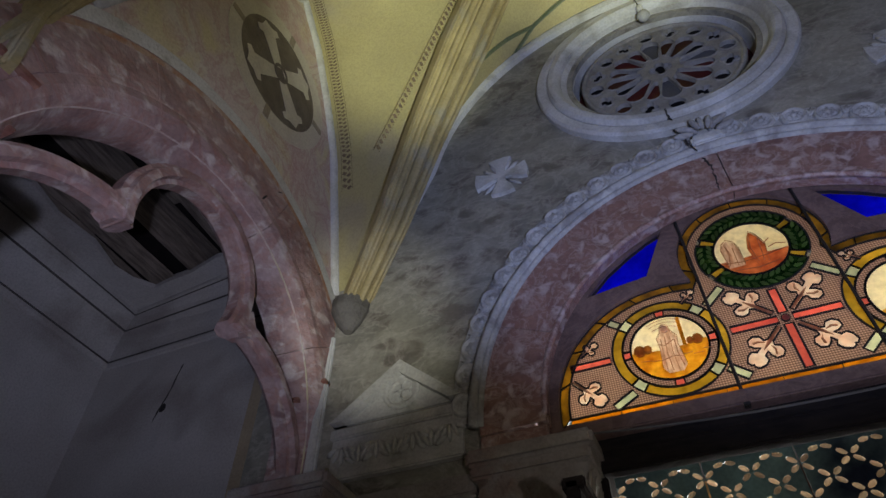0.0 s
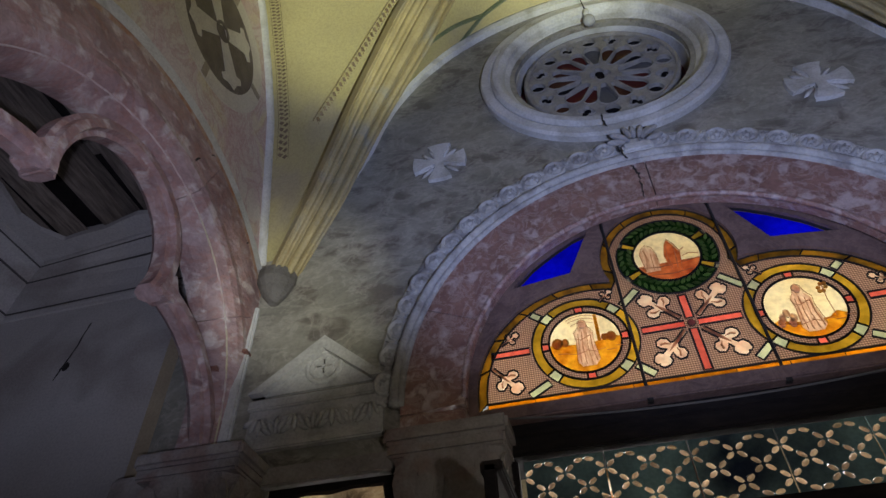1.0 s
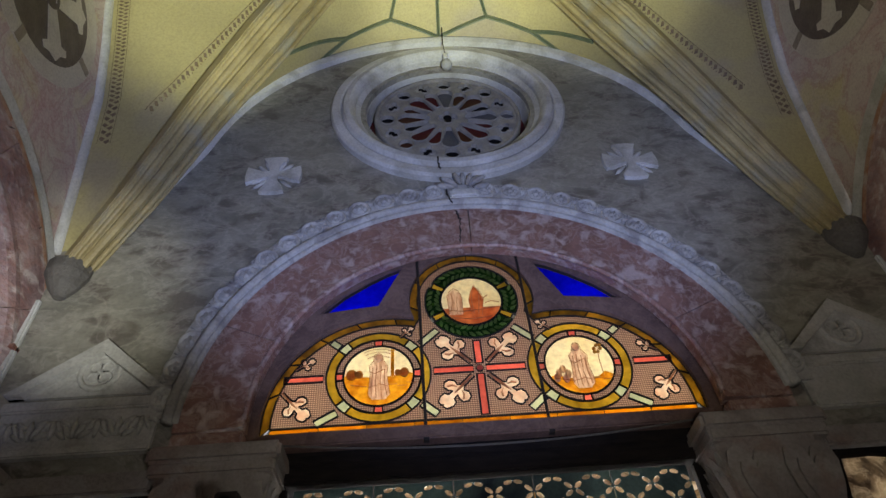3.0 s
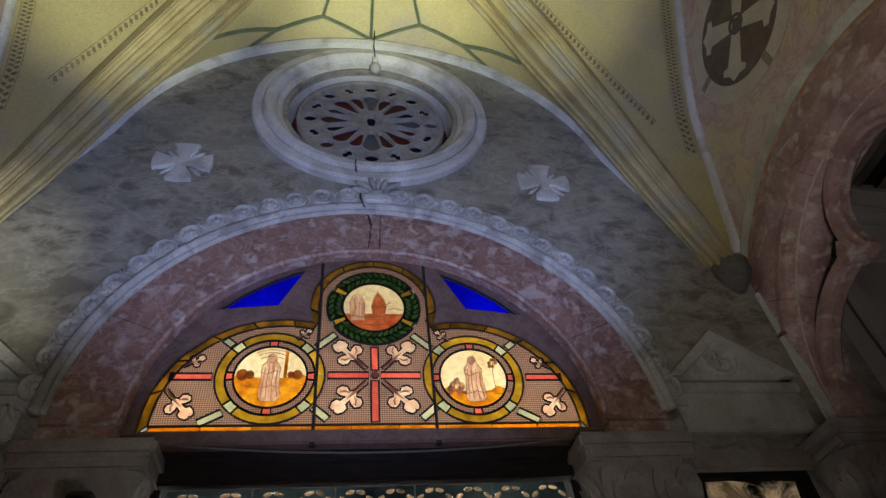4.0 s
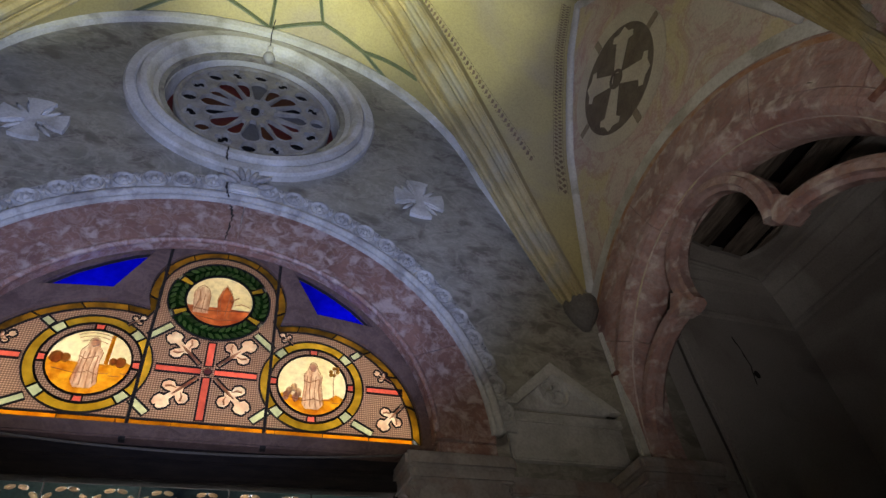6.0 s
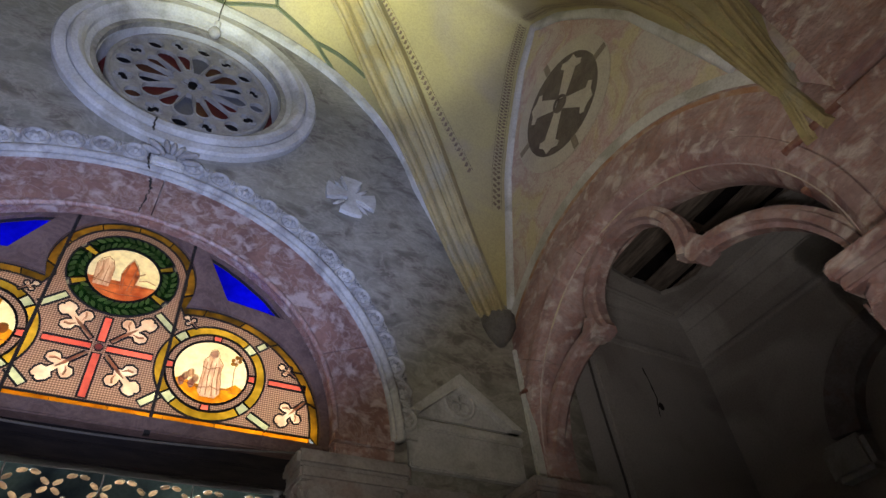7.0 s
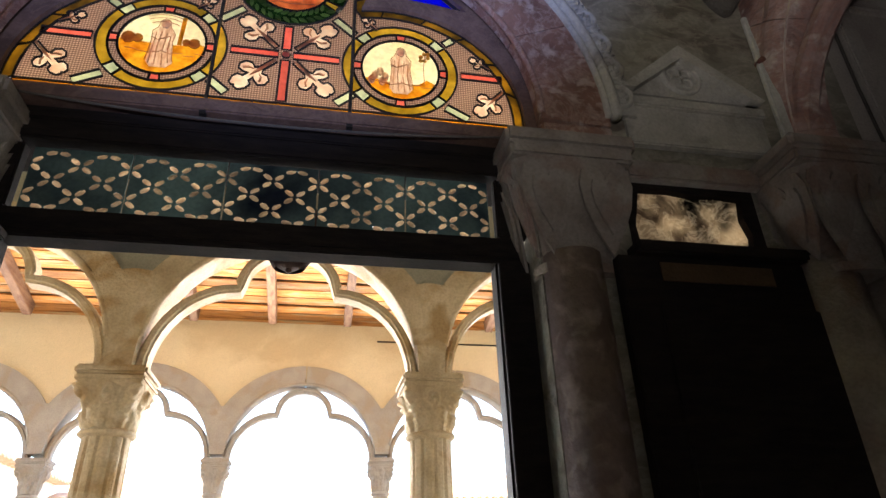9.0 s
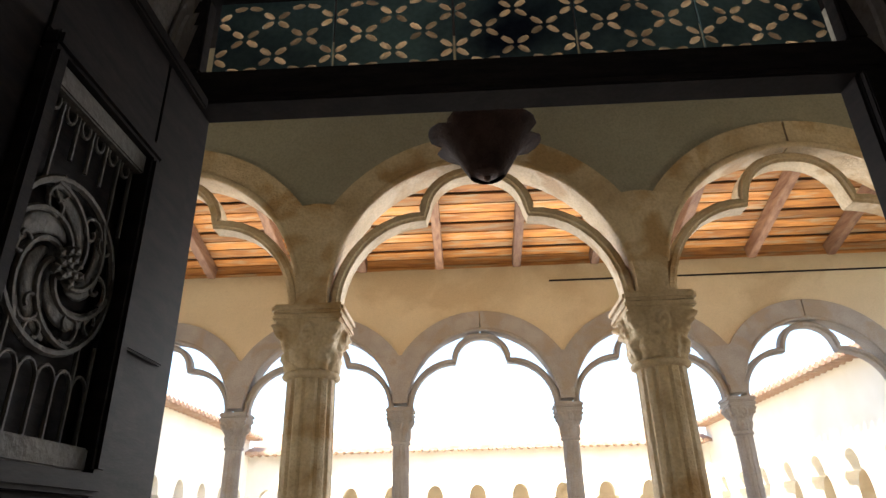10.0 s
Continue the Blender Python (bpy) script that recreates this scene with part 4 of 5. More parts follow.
def trefoil_light(off):
    """The outline of the glass: two low lobes and one high lobe, drawn in by off."""
    r1, r2 = 0.65 - off, 0.372 - off
    # where the side lobe meets the top lobe
    best = min(((abs(math.hypot(0.5 + r1 * math.cos(radians(a)), 3.36 + r1 * math.sin(radians(a)) - 4.12) - r2), a) for a in [60 + 0.25 * k for k in range(180)] if 0.5 + r1 * math.cos(radians(a)) < 0.52))[1]
    px, pz = 0.5 + r1 * math.cos(radians(best)), 3.36 + r1 * math.sin(radians(best))
    b = math.degrees(math.atan2(pz - 4.12, px))
    low = max(3.295 + off, 3.295)
    a0 = math.degrees(math.asin((low - 3.36) / r1))
    right = arc(0.5, 3.36, r1, a0, best, 22) + arc(0, 4.12, r2, b, 90, 14)[1:]
    return right + [(-x, z) for x, z in reversed(right[:-1])]


outer, inner = trefoil_light(0.0), trefoil_light(0.048)
n_out = len(outer)
cuts = [0, 4, 8, 12, 16, 20, 24, 28, 32, 36]
cuts = cuts + [n_out - 1 - c for c in reversed(cuts)]
for i, j in zip(cuts, cuts[1:]):
    if j > i:
        piece("border_piece", outer[i:j + 1] + list(reversed(inner[i:j + 1])), DULL_GOLD)
for k in range(9):
    x0, x1 = -1.10 + 2.20 * k / 9, -1.10 + 2.20 * (k + 1) / 9
    piece("border_piece", [(x0, 3.292), (x1, 3.292), (x1, 3.338), (x0, 3.338)], YELLOW)

cutouts = []


def cut(name, outline, material, lead=0.0085):
    cutouts.append(outline)
    piece(name, outline, material, False)
    came(outline, lunette, lead)


MED = ((-0.552, 3.628), (0.548, 3.622))
for (mx, mz) in MED:
    cutouts.append(arc(mx, mz, 0.285, 0, 360, 40)[:-1])
cutouts.append(arc(0.0, 4.116, 0.282, 0, 360, 40)[:-1])
cross_c = (0.0, 3.634)
cut("cross_arm", bar((0.0, 3.352), (0.0, 3.60), 0.042), RED)
cut("cross_arm", bar((0.0, 3.668), (0.0, 3.82), 0.042), RED)
cut("cross_arm", bar((-0.252, 3.634), (-0.034, 3.634), 0.042), RED)
cut("cross_arm", bar((0.034, 3.634), (0.25, 3.634), 0.042), RED)
for s in (-1, 1):
    cut("cross_arm", bar((s * 0.85, 3.625), (s * 1.06, 3.625), 0.04), RED)
    cut("pale_bar", bar((s * 0.218, 3.909), (s * 0.318, 3.818), 0.042), PALE)
    cut("pale_bar", bar((s * 0.322, 3.438), (s * 0.245, 3.37), 0.042), PALE)
    cut("pale_bar", bar((s * 0.768, 3.412), (s * 0.875, 3.352), 0.042), PALE)
    cut("pale_bar", bar((s * 0.768, 3.824), (s * 0.815, 3.862), 0.04), PALE)


def flower(at, toward, size):
    """A stem that ends in three leaves."""
    d = Vector((toward[0] - at[0], toward[1] - at[1])).normalized()
    half = [(0, 0.05), (0.34, 0.05), (0.40, 0.10), (0.36, 0.20), (0.42, 0.31), (0.54, 0.34), (0.64, 0.27), (0.63, 0.15), (0.58, 0.07), (0.70, 0.08), (0.74, 0.17), (0.86, 0.18), (0.98, 0.12), (1.0, 0.03), (0.96, 0.0)]
    loc = [(u, v) for u, v in half] + [(u, -v) for u, v in reversed(half[:-1])]
    spot = lambda u, v: (at[0] + size * (u * d.x - v * d.y), at[1] + size * (u * d.y + v * d.x))
    # painted shading on the stem and a line round each leaf
    piece("stem_shade", [spot(u, v) for u, v in ((0.0, 0.02), (0.40, 0.03), (0.60, 0.0), (0.40, -0.03), (0.0, -0.02))], SHADE, False, -0.009)
    for e in (-1, 1):
        piece("leaf_line", [spot(u, e * v) for u, v in ((0.44, 0.06), (0.50, 0.16), (0.58, 0.21), (0.56, 0.24), (0.47, 0.18))], SHADE, False, -0.009)
    return [spot(u, v) for u, v in loc]


for sx in (-1, 1):
    for sz in (-1, 1):
        cut("painted_leaf", flower((sx * 0.045, 3.634 + sz * 0.042), (sx * 0.22, 3.634 + sz * 0.22), 0.25), PETAL, 0.007)
    cut("painted_leaf", flower((sx * 1.06, 3.545), (sx * 0.93, 3.40), 0.215), PETAL, 0.007)
    cut("painted_leaf", flower((sx * 0.43, 3.87), (sx * 0.35, 3.945), 0.105), PETAL, 0.007)
    cut("painted_leaf", flower((sx * 1.00, 3.685), (sx * 0.90, 3.75), 0.12), PETAL, 0.007)
piece("cross_boss", [(0.018 * math.cos(radians(45 * k)), 3.634 + 0.018 * math.sin(radians(45 * k))) for k in range(8)], RED, y=-0.008)
part("netted_ground", plate(inner, cutouts, 0.006, xz(0.0)), NET, lunette)

# the two low roundels and the wreath
BUSH = glassy("ochre_brown_paint", (0.80, 0.50, 0.14), second=(0.52, 0.27, 0.07), scale=30)


def painted_line(pts, w, parent):
    """A brown line painted on the glass."""
    w *= 0.6
    return part("painted_line", sweep([(x, -0.012, z) for x, z in pts], [(-w / 2, 0.001), (-w / 2, -0.001), (w / 2, -0.001), (w / 2, 0.001)], (0, 1, 0)), SHADE, parent)


def split_form(form, h0):
    """The outline of a form above and below a level line, each run from its left edge to its right one."""
    left = [p for p in form[:len(form) // 2 + 1]]
    right = [p for p in form[len(form) // 2:]]

    def meet(side):
        for (ax, az), (bx, bz) in zip(side, side[1:]):
            if (az - h0) * (bz - h0) <= 0 and az != bz:
                return (ax + (bx - ax) * (h0 - az) / (bz - az), h0)
    li, ri = meet(left), meet(right)
    above = [li] + [p for p in form if p[1] > h0] + [ri]
    below = [li] + list(reversed([p for p in left if p[1] <= h0])) + list(reversed([p for p in right if p[1] <= h0])) + [ri]
    return above, below


for (mx, mz), far in zip(MED, (GOLD_GLASS, CREAM_GLASS)):
    rd = new("roundel")
    rd.parent = lunette
    for k in range(4):
        piece("ring_piece", arc(mx, mz, 0.283, 90 * k - 38, 90 * k + 38, 10) + arc(mx, mz, 0.232, 90 * k + 38, 90 * k - 38, 10), OLIVE, parent=rd)
        piece("ring_joint", arc(mx, mz, 0.283, 90 * k + 38, 90 * k + 52, 2) + arc(mx, mz, 0.232, 90 * k + 52, 90 * k + 38, 2), PALE, parent=rd)
        piece("red_square", arc(mx, mz, 0.23, 90 * k - 6, 90 * k + 6, 2) + arc(mx, mz, 0.192, 90 * k + 6, 90 * k - 6, 2), RED, parent=rd)
        piece("net_piece", arc(mx, mz, 0.23, 90 * k + 6, 90 * k + 84, 8) + arc(mx, mz, 0.192, 90 * k + 84, 90 * k + 6, 8), NET, parent=rd)
    # sky and ground, with a plain draped form before them
    r = 0.188
    h0 = -0.01 if far is GOLD_GLASS else -0.085
    form = [(-0.035, -0.15), (-0.055, -0.12), (-0.045, 0.0), (-0.05, 0.055), (-0.028, 0.085), (-0.02, 0.125), (0.0, 0.14), (0.02, 0.125), (0.028, 0.085), (0.052, 0.05), (0.045, 0.0), (0.06, -0.12), (0.035, -0.15)]
    a0 = math.degrees(math.asin((h0 + 0.012) / r))
    hills = [(-0.14, h0 + 0.03), (-0.09, h0 + 0.004)], [(0.09, h0 + 0.004), (0.13, h0 + 0.035)]
    above, below = split_form(form, h0)
    top_line = [(mx + u, mz + v) for u, v in hills[0] + above + hills[1]]
    low_line = [(mx + u, mz + v) for u, v in hills[0] + below + hills[1]]
    piece("sky", arc(mx, mz, r, a0, 180 - a0, 24) + top_line, CREAM_GLASS, False, parent=rd)
    piece("land", arc(mx, mz, r, 180 - a0, 360 + a0, 24) + list(reversed(low_line)), GOLD_GLASS, False, parent=rd)
    piece("draped_form", [(mx + u, mz + v) for u, v in form], ROBE, False, parent=rd)
    spot = lambda pts: [(mx + u, mz + v) for u, v in pts]
    for q, w in (((-0.030, 0.05), (-0.036, -0.05), (-0.038, -0.14)), 0.006), (((-0.008, 0.06), (-0.016, -0.04), (-0.012, -0.145)), 0.008), (((0.016, 0.05), (0.010, -0.05), (0.018, -0.145)), 0.006), (((0.034, 0.03), (0.032, -0.05), (0.044, -0.13)), 0.009), (((-0.05, 0.02), (-0.02, 0.005), (0.03, 0.03)), 0.006):
        painted_line(spot(q), w, rd)
    painted_line(spot(form[1:-1]), 0.004, rd)
    piece("painted_head", spot(arc(0.0, 0.108, 0.020, 0, 360, 12, 0.026)[:-1]), PETAL, False, -0.012, parent=rd)
    for k in range(7):
        u = -0.15 + 0.05 * k
        painted_line(spot(((u, -0.055 - 0.010 * (k % 3) + h0 * 0.4), (u + 0.05, -0.062 - 0.012 * (k % 2) + h0 * 0.4))), 0.005, rd)
    if far is GOLD_GLASS:
        for u, w in ((-0.145, 0.030), (-0.105, 0.022), (0.105, 0.018), (0.14, 0.026)):
            piece("painted_bush", spot(arc(u, 0.005, w, 0, 360, 10, w * 1.15)[:-1]), BUSH, False, -0.012, parent=rd)
        for r2 in (0.12, 0.145, 0.165):
            painted_line(spot(arc(0, 0, r2, 60, 120, 8)), 0.0035, rd)
    else:
        for u, v in ((-0.125, -0.055), (-0.10, -0.03), (-0.075, -0.06), (-0.14, -0.085), (-0.09, -0.09)):
            piece("painted_group", spot(arc(u, v, 0.017, 0, 360, 9, 0.026)[:-1]), ROBE, False, -0.012, parent=rd)
        painted_line(spot(((0.115, -0.09), (0.112, 0.02), (0.12, 0.10))), 0.006, rd)
        for k in range(6):
            piece("painted_leaf_mass", spot(arc(0.10 + 0.018 * (k % 3), 0.07 + 0.022 * (k // 2), 0.011, 0, 360, 7)[:-1]), BUSH, False, -0.012, parent=rd)
    if far is GOLD_GLASS:
        piece("post", bar((mx + 0.075, mz - 0.01), (mx + 0.078, mz + 0.16), 0.018), YELLOW, False, -0.010, parent=rd)
    came(arc(mx, mz, r + 0.002, 0, 360, 36)[:-1], rd)
LEAF_GREEN = glassy("leaf_green_glass", (0.34, 0.46, 0.14), second=(0.16, 0.26, 0.07), scale=20, vary=0.35)
top = new("wreath_roundel")
top.parent = lunette
for k in range(4):
    b0 = (28, 150, 208, 330)[k]
    b1 = (150, 208, 330, 388)[k]
    piece("wreath_piece", arc(0, 4.116, 0.278, b0 + 5, b1 - 5, 10) + arc(0, 4.116, 0.186, b1 - 5, b0 + 5, 10), WREATH, parent=top)
    piece("gold_tie", arc(0, 4.116, 0.262, b0 - 5, b0 + 5, 3) + arc(0, 4.116, 0.186, b0 + 5, b0 - 5, 3), OLIVE, parent=top)
    for i in range(int((b1 - b0) / 9)):
        for side_r, lean_a in ((0.208, 38), (0.252, -38)):
            b = radians(b0 + 9 + 9 * i + (4 if side_r > 0.22 else 0))
            if math.degrees(b) > b1 - 8:
                continue
            d = b + radians(90 + lean_a)
            c_ = (side_r * math.cos(b), 4.116 + side_r * math.sin(b))
            leaf_o = [(c_[0] + u * math.cos(d) - v * math.sin(d), c_[1] + u * math.sin(d) + v * math.cos(d)) for u, v in ((-0.022, 0), (-0.008, 0.010), (0.010, 0.008), (0.024, 0), (0.010, -0.008), (-0.008, -0.010))]
            piece("wreath_leaf", leaf_o, LEAF_GREEN, False, -0.010, parent=top)
h0 = -0.05
form_a = [(u - 0.10, v) for u, v in [(-0.035, -0.10), (-0.045, 0.03), (-0.03, 0.07), (0.0, 0.095), (0.03, 0.07), (0.045, 0.02), (0.045, -0.10)]]
form_b = [(u + 0.025, v) for u, v in [(-0.025, -0.12), (-0.04, 0.0), (-0.022, 0.07), (0.0, 0.115), (0.026, 0.075), (0.05, 0.01), (0.03, -0.12)]]
lines = [(split_form(f, h0)) for f in (form_a, form_b)]
a0 = math.degrees(math.asin(h0 / 0.183))
piece("sky", arc(0, 4.116, 0.183, a0, 180 - a0, 24) + [(u, 4.116 + v) for ln in lines for u, v in ln[0]], CREAM_GLASS, False, parent=top)
piece("land", arc(0, 4.116, 0.183, 180 - a0, 360 + a0, 24) + list(reversed([(u, 4.116 + v) for ln in lines for u, v in ln[1]])), ORANGE_GLASS, False, parent=top)
piece("draped_form", [(u, 4.116 + v) for u, v in form_a], ROBE, False, parent=top)
piece("draped_form", [(u, 4.116 + v) for u, v in form_b], ORANGE_GLASS, False, parent=top)
for q, w in (((-0.13, -0.09), (-0.11, 0.0), (-0.12, 0.06)), 0.008), (((-0.09, -0.10), (-0.085, 0.03)), 0.006), (((0.01, -0.11), (0.0, 0.0), (0.012, 0.07)), 0.007), (((0.035, -0.11), (0.045, -0.02), (0.05, 0.05)), 0.009), (((0.06, 0.0), (0.10, 0.03)), 0.010), (((-0.16, -0.07), (-0.06, -0.085), (0.06, -0.075), (0.16, -0.06)), 0.006), (((-0.12, -0.13), (0.0, -0.145), (0.11, -0.13)), 0.007), (((0.08, -0.03), (0.12, -0.015), (0.165, -0.03)), 0.007):
    painted_line([(u, 4.116 + v) for u, v in q], w, top)
for f in (form_a, form_b):
    painted_line([(u, 4.116 + v) for u, v in f], 0.005, top)
came(arc(0, 4.116, 0.184, 0, 360, 36)[:-1], top)

BROWN_STONE = mat("brown_marble", (0.17, 0.105, 0.085), 0.5, second=(0.10, 0.06, 0.05), scale=7, bump=0.2, vein=((0.24, 0.16, 0.13), 6))
blue_tri = [(-0.40, 4.40), (-0.50, 4.36), (-0.62, 4.29), (-0.76, 4.19), (-0.90, 4.05), (-0.72, 4.075), (-0.553, 4.092), (-0.49, 4.22)]
blues = [blue_tri, [(-x, z) for x, z in reversed(blue_tri)]]
for b in blues:
    piece("blue_pane", b, BLUE, y=0.02)
part("stone_surround", plate([(-1.26, 3.24)] + arc(0, BZ - 0.06, 1.26, 180, 0, 48) + [(1.26, 3.24)], [outer[:] + [(-1.13, 3.285), (1.13, 3.285)], *blues], 0.10, xz(-0.03)), BROWN_STONE, lunette, "brown marble tracery")
for s in (-1, 1):
    part("glazing_bar", sweep([(s * 0.312, -0.035, 3.22), (s * 0.312, -0.045, 4.46)], round_profile(0.017, 0.017, 6), (0, 1, 0)), LEAD, lunette, "thin iron glazing bar")
    part("bar_foot", boxed((s * 0.312 - 0.014, -0.055, 3.20), (s * 0.312 + 0.014, -0.025, 3.25)), LEAD, lunette)

# ---- lintel, pierced strip, door ----
frame_d = thing("door_frame", "black wooden door frame with a deep lintel", "door frame")
part("sill", boxed((-1.13, -0.06, 3.21), (1.13, 0.25, 3.285), 0.008), BROWN_STONE, frame_d, "brown marble sill")
part("lintel", boxed((-1.1, 0.0, 3.045), (1.1, 0.28, 3.21), 0.01), DARK_WOOD, frame_d)
part("lintel_moulding", boxed((-1.08, -0.02, 3.13), (1.08, -0.002, 3.18), 0.006), DARK_WOOD, frame_d)
part("rail", boxed((-1.1, 0.03, 2.63), (1.1, 0.16, 2.735), 0.008), DARK_WOOD, frame_d)
part("rail_bead", boxed((-0.97, 0.015, 2.60), (0.97, 0.12, 2.628), 0.006), DARK_WOOD, frame_d)
for s in (-1, 1):
    part("jamb", boxed((min(s * 0.965, s * 1.12), 0.03, 0), (max(s * 0.965, s * 1.12), 0.12, 2.628), 0.008), DARK_WOOD, frame_d)
    part("jamb", boxed((min(s * 0.985, s * 1.12), 0.03, 2.737), (max(s * 0.985, s * 1.12), 0.09, 3.043), 0.008), DARK_WOOD, frame_d)
    part("stop", boxed((min(s * 0.972, s * 1.0), 0.005, 0), (max(s * 0.972, s * 1.0), 0.028, 2.6), 0.004), DARK_WOOD, frame_d)
cord = part("loose_cable", sweep([(x, -0.07 - 0.02 * math.cos(x * 1.4), 3.14 + 0.075 * (x * 0.95) ** 2) for x in [k / 20 * 1.12 for k in range(-20, 21)]], round_profile(0.012, 0.012, 6), (0, 1, 0)), mat("grey_cable", (0.12, 0.11, 0.10), 0.6), None)
tagged(cord, "slack grey cable hung along the lintel", "cable")

strip_t = thing("pierced_transom", "teal glass transom set with rings of pale petals", "transom")
TEAL = mat("dark_teal_glass", (0.20, 0.32, 0.32), 0.2, second=(0.10, 0.16, 0.17), scale=3, bump=0.1, thin=0.12, spots=(0.016, 0.024, 0.045), spot_scale=1.2)
PEARL = mat("pale_petal_glass", (0.66, 0.56, 0.43), 0.3, second=(0.42, 0.32, 0.23), scale=20, bump=0.1, thin=0.8, vary=0.3)
petal_me = None
W10 = 1.93 / 10
for p in range(5):
    x0 = -0.965 + p * 2 * W10
    gap = []
    for i in range(2):
        for j in range(2):
            cx, cz = x0 + (i + 0.5) * W10, 2.890 + (j - 0.5) * 0.15
            # lozenges of eight petals, rounded towards the frame
            for ex in (-1, 1):
                for ez in (-1, 1):
                    for f in (0.26, 0.74):
                        edge = f > 0.5 and ez == (2 * j - 1)
                        slope = math.atan2(ez * (0.25 if edge else 0.75), -ex * 0.965)
                        gap.append((cx + ex * (1 - f) * W10 / 2, cz + ez * (f * 0.075 - (0.002 if edge else 0)), slope - radians(90)))
    hl = []
    for gx, gz, a in gap:
        b = a + radians(90)
        hl.append([(gx + 0.024 * math.cos(t) * math.cos(b) - 0.0122 * math.sin(t) * math.sin(b), gz + 0.024 * math.cos(t) * math.sin(b) + 0.0122 * math.sin(t) * math.cos(b)) for t in [2 * math.pi * q / 10 for q in range(10)]])
    pane = part("pane", plate([(x0 + 0.004, 2.737), (x0 + 2 * W10 - 0.004, 2.737), (x0 + 2 * W10 - 0.004, 3.043), (x0 + 0.004, 3.043)], hl, 0.01, xz(0.07)), TEAL, strip_t)
    for gx, gz, a in gap:
        if not petal_me:
            bm = bmesh.new()
            bmesh.ops.create_icosphere(bm, subdivisions=1, radius=1.0, matrix=Matrix.Diagonal((0.025, 0.008, 0.0134, 1)))
            first = part("petal", bm, PEARL, strip_t, smooth=True)
            petal_me = first.data
            ob = first
        else:
            ob = new("petal", petal_me)
            ob.parent = strip_t
        ob.matrix_local = Matrix.Translation((gx, 0.074, gz)) @ Matrix.Rotation(-(a + radians(90)), 4, "Y")

# columns that carry the arch
for s in (-1, 1):
    col = thing("door_column", "pink marble column with a carved leaf capital beside the door", "column", "door columns")
    part("shaft", lathe([(0.145, 0), (0.135, 1.2), (0.13, 2.58)], (s * 1.255, -0.09, 0), 16), COLUMN_STONE, col, smooth=True)
    capital(col, s * 1.285, -0.06, 2.50, 3.17, 0.165, 0.285, GREY_STONE, ("south", "west" if s > 0 else "east"), 0.55)

# black side doors with a dusty transom light above them
for s in (-1, 1):
    d = thing("side_door", "black panelled wooden side door, shut", "door", "side doors")
    x0, x1 = sorted((s * 1.42, s * 2.44))
    part("leaf", boxed((x0, -0.19, 0.02), (x1, -0.135, 2.57), 0.006), DARK_WOOD, d)
    for z0, z1 in ((0.2, 1.2), (1.35, 2.35)):
        part("panel", boxed((x0 + 0.14, -0.205, z0), (x1 - 0.14, -0.191, z1), 0.006), DARK_WOOD, d)
    part("cornice", boxed((x0 + 0.08, -0.23, 2.57), (x1 - 0.02, -0.12, 2.63), 0.01), DARK_WOOD, d)
    part("strip", boxed((min(s * 1.60, s * 2.12), -0.197, 2.455), (max(s * 1.60, s * 2.12), -0.191, 2.54)), mat("brown_strip", (0.10, 0.062, 0.03), 0.6, scale=5), d, "brown varnished strip")
    t = thing("dusty_pane", "dusty cracked pane in the opening above the side door", "window", "dusty panes")
    part("pane", plate([(s * 1.56, 2.62), (s * 2.20, 2.62), (s * 2.20, 2.985), (s * 1.56, 2.985)], [], 0.006, xz(-0.075)), mat("dusty_glass", (0.50, 0.42, 0.31), 0.5, second=(0.13, 0.10, 0.075), scale=9, spots=(0.015, 0.014, 0.012), spot_scale=4.2, thin=0.85, vein=((0.7, 0.62, 0.5), 9)), t)
    rough = [(1.585, 2.66), (1.72, 2.655), (1.86, 2.665), (1.97, 2.65), (2.06, 2.675), (2.13, 2.655), (2.15, 2.75), (2.125, 2.84), (2.14, 2.945), (2.02, 2.955), (1.90, 2.945), (1.78, 2.96), (1.62, 2.955), (1.60, 2.86), (1.575, 2.76)]
    part("frame", plate([(s * 1.555, 2.62), (s * 2.205, 2.62), (s * 2.205, 2.986), (s * 1.555, 2.986)], [[(s * u, z) for u, z in rough]], 0.04, xz(-0.115)), DARK_WOOD, t)
    beam = part("trim_shelf", boxed((min(s * 1.56, s * 2.30), -0.16, 2.99), (max(s * 1.56, s * 2.30), -0.10, 3.09), 0.01), GREY_STONE, None)
    tagged(beam, "dark stone ledge above the side door", "trim", kind="structure")

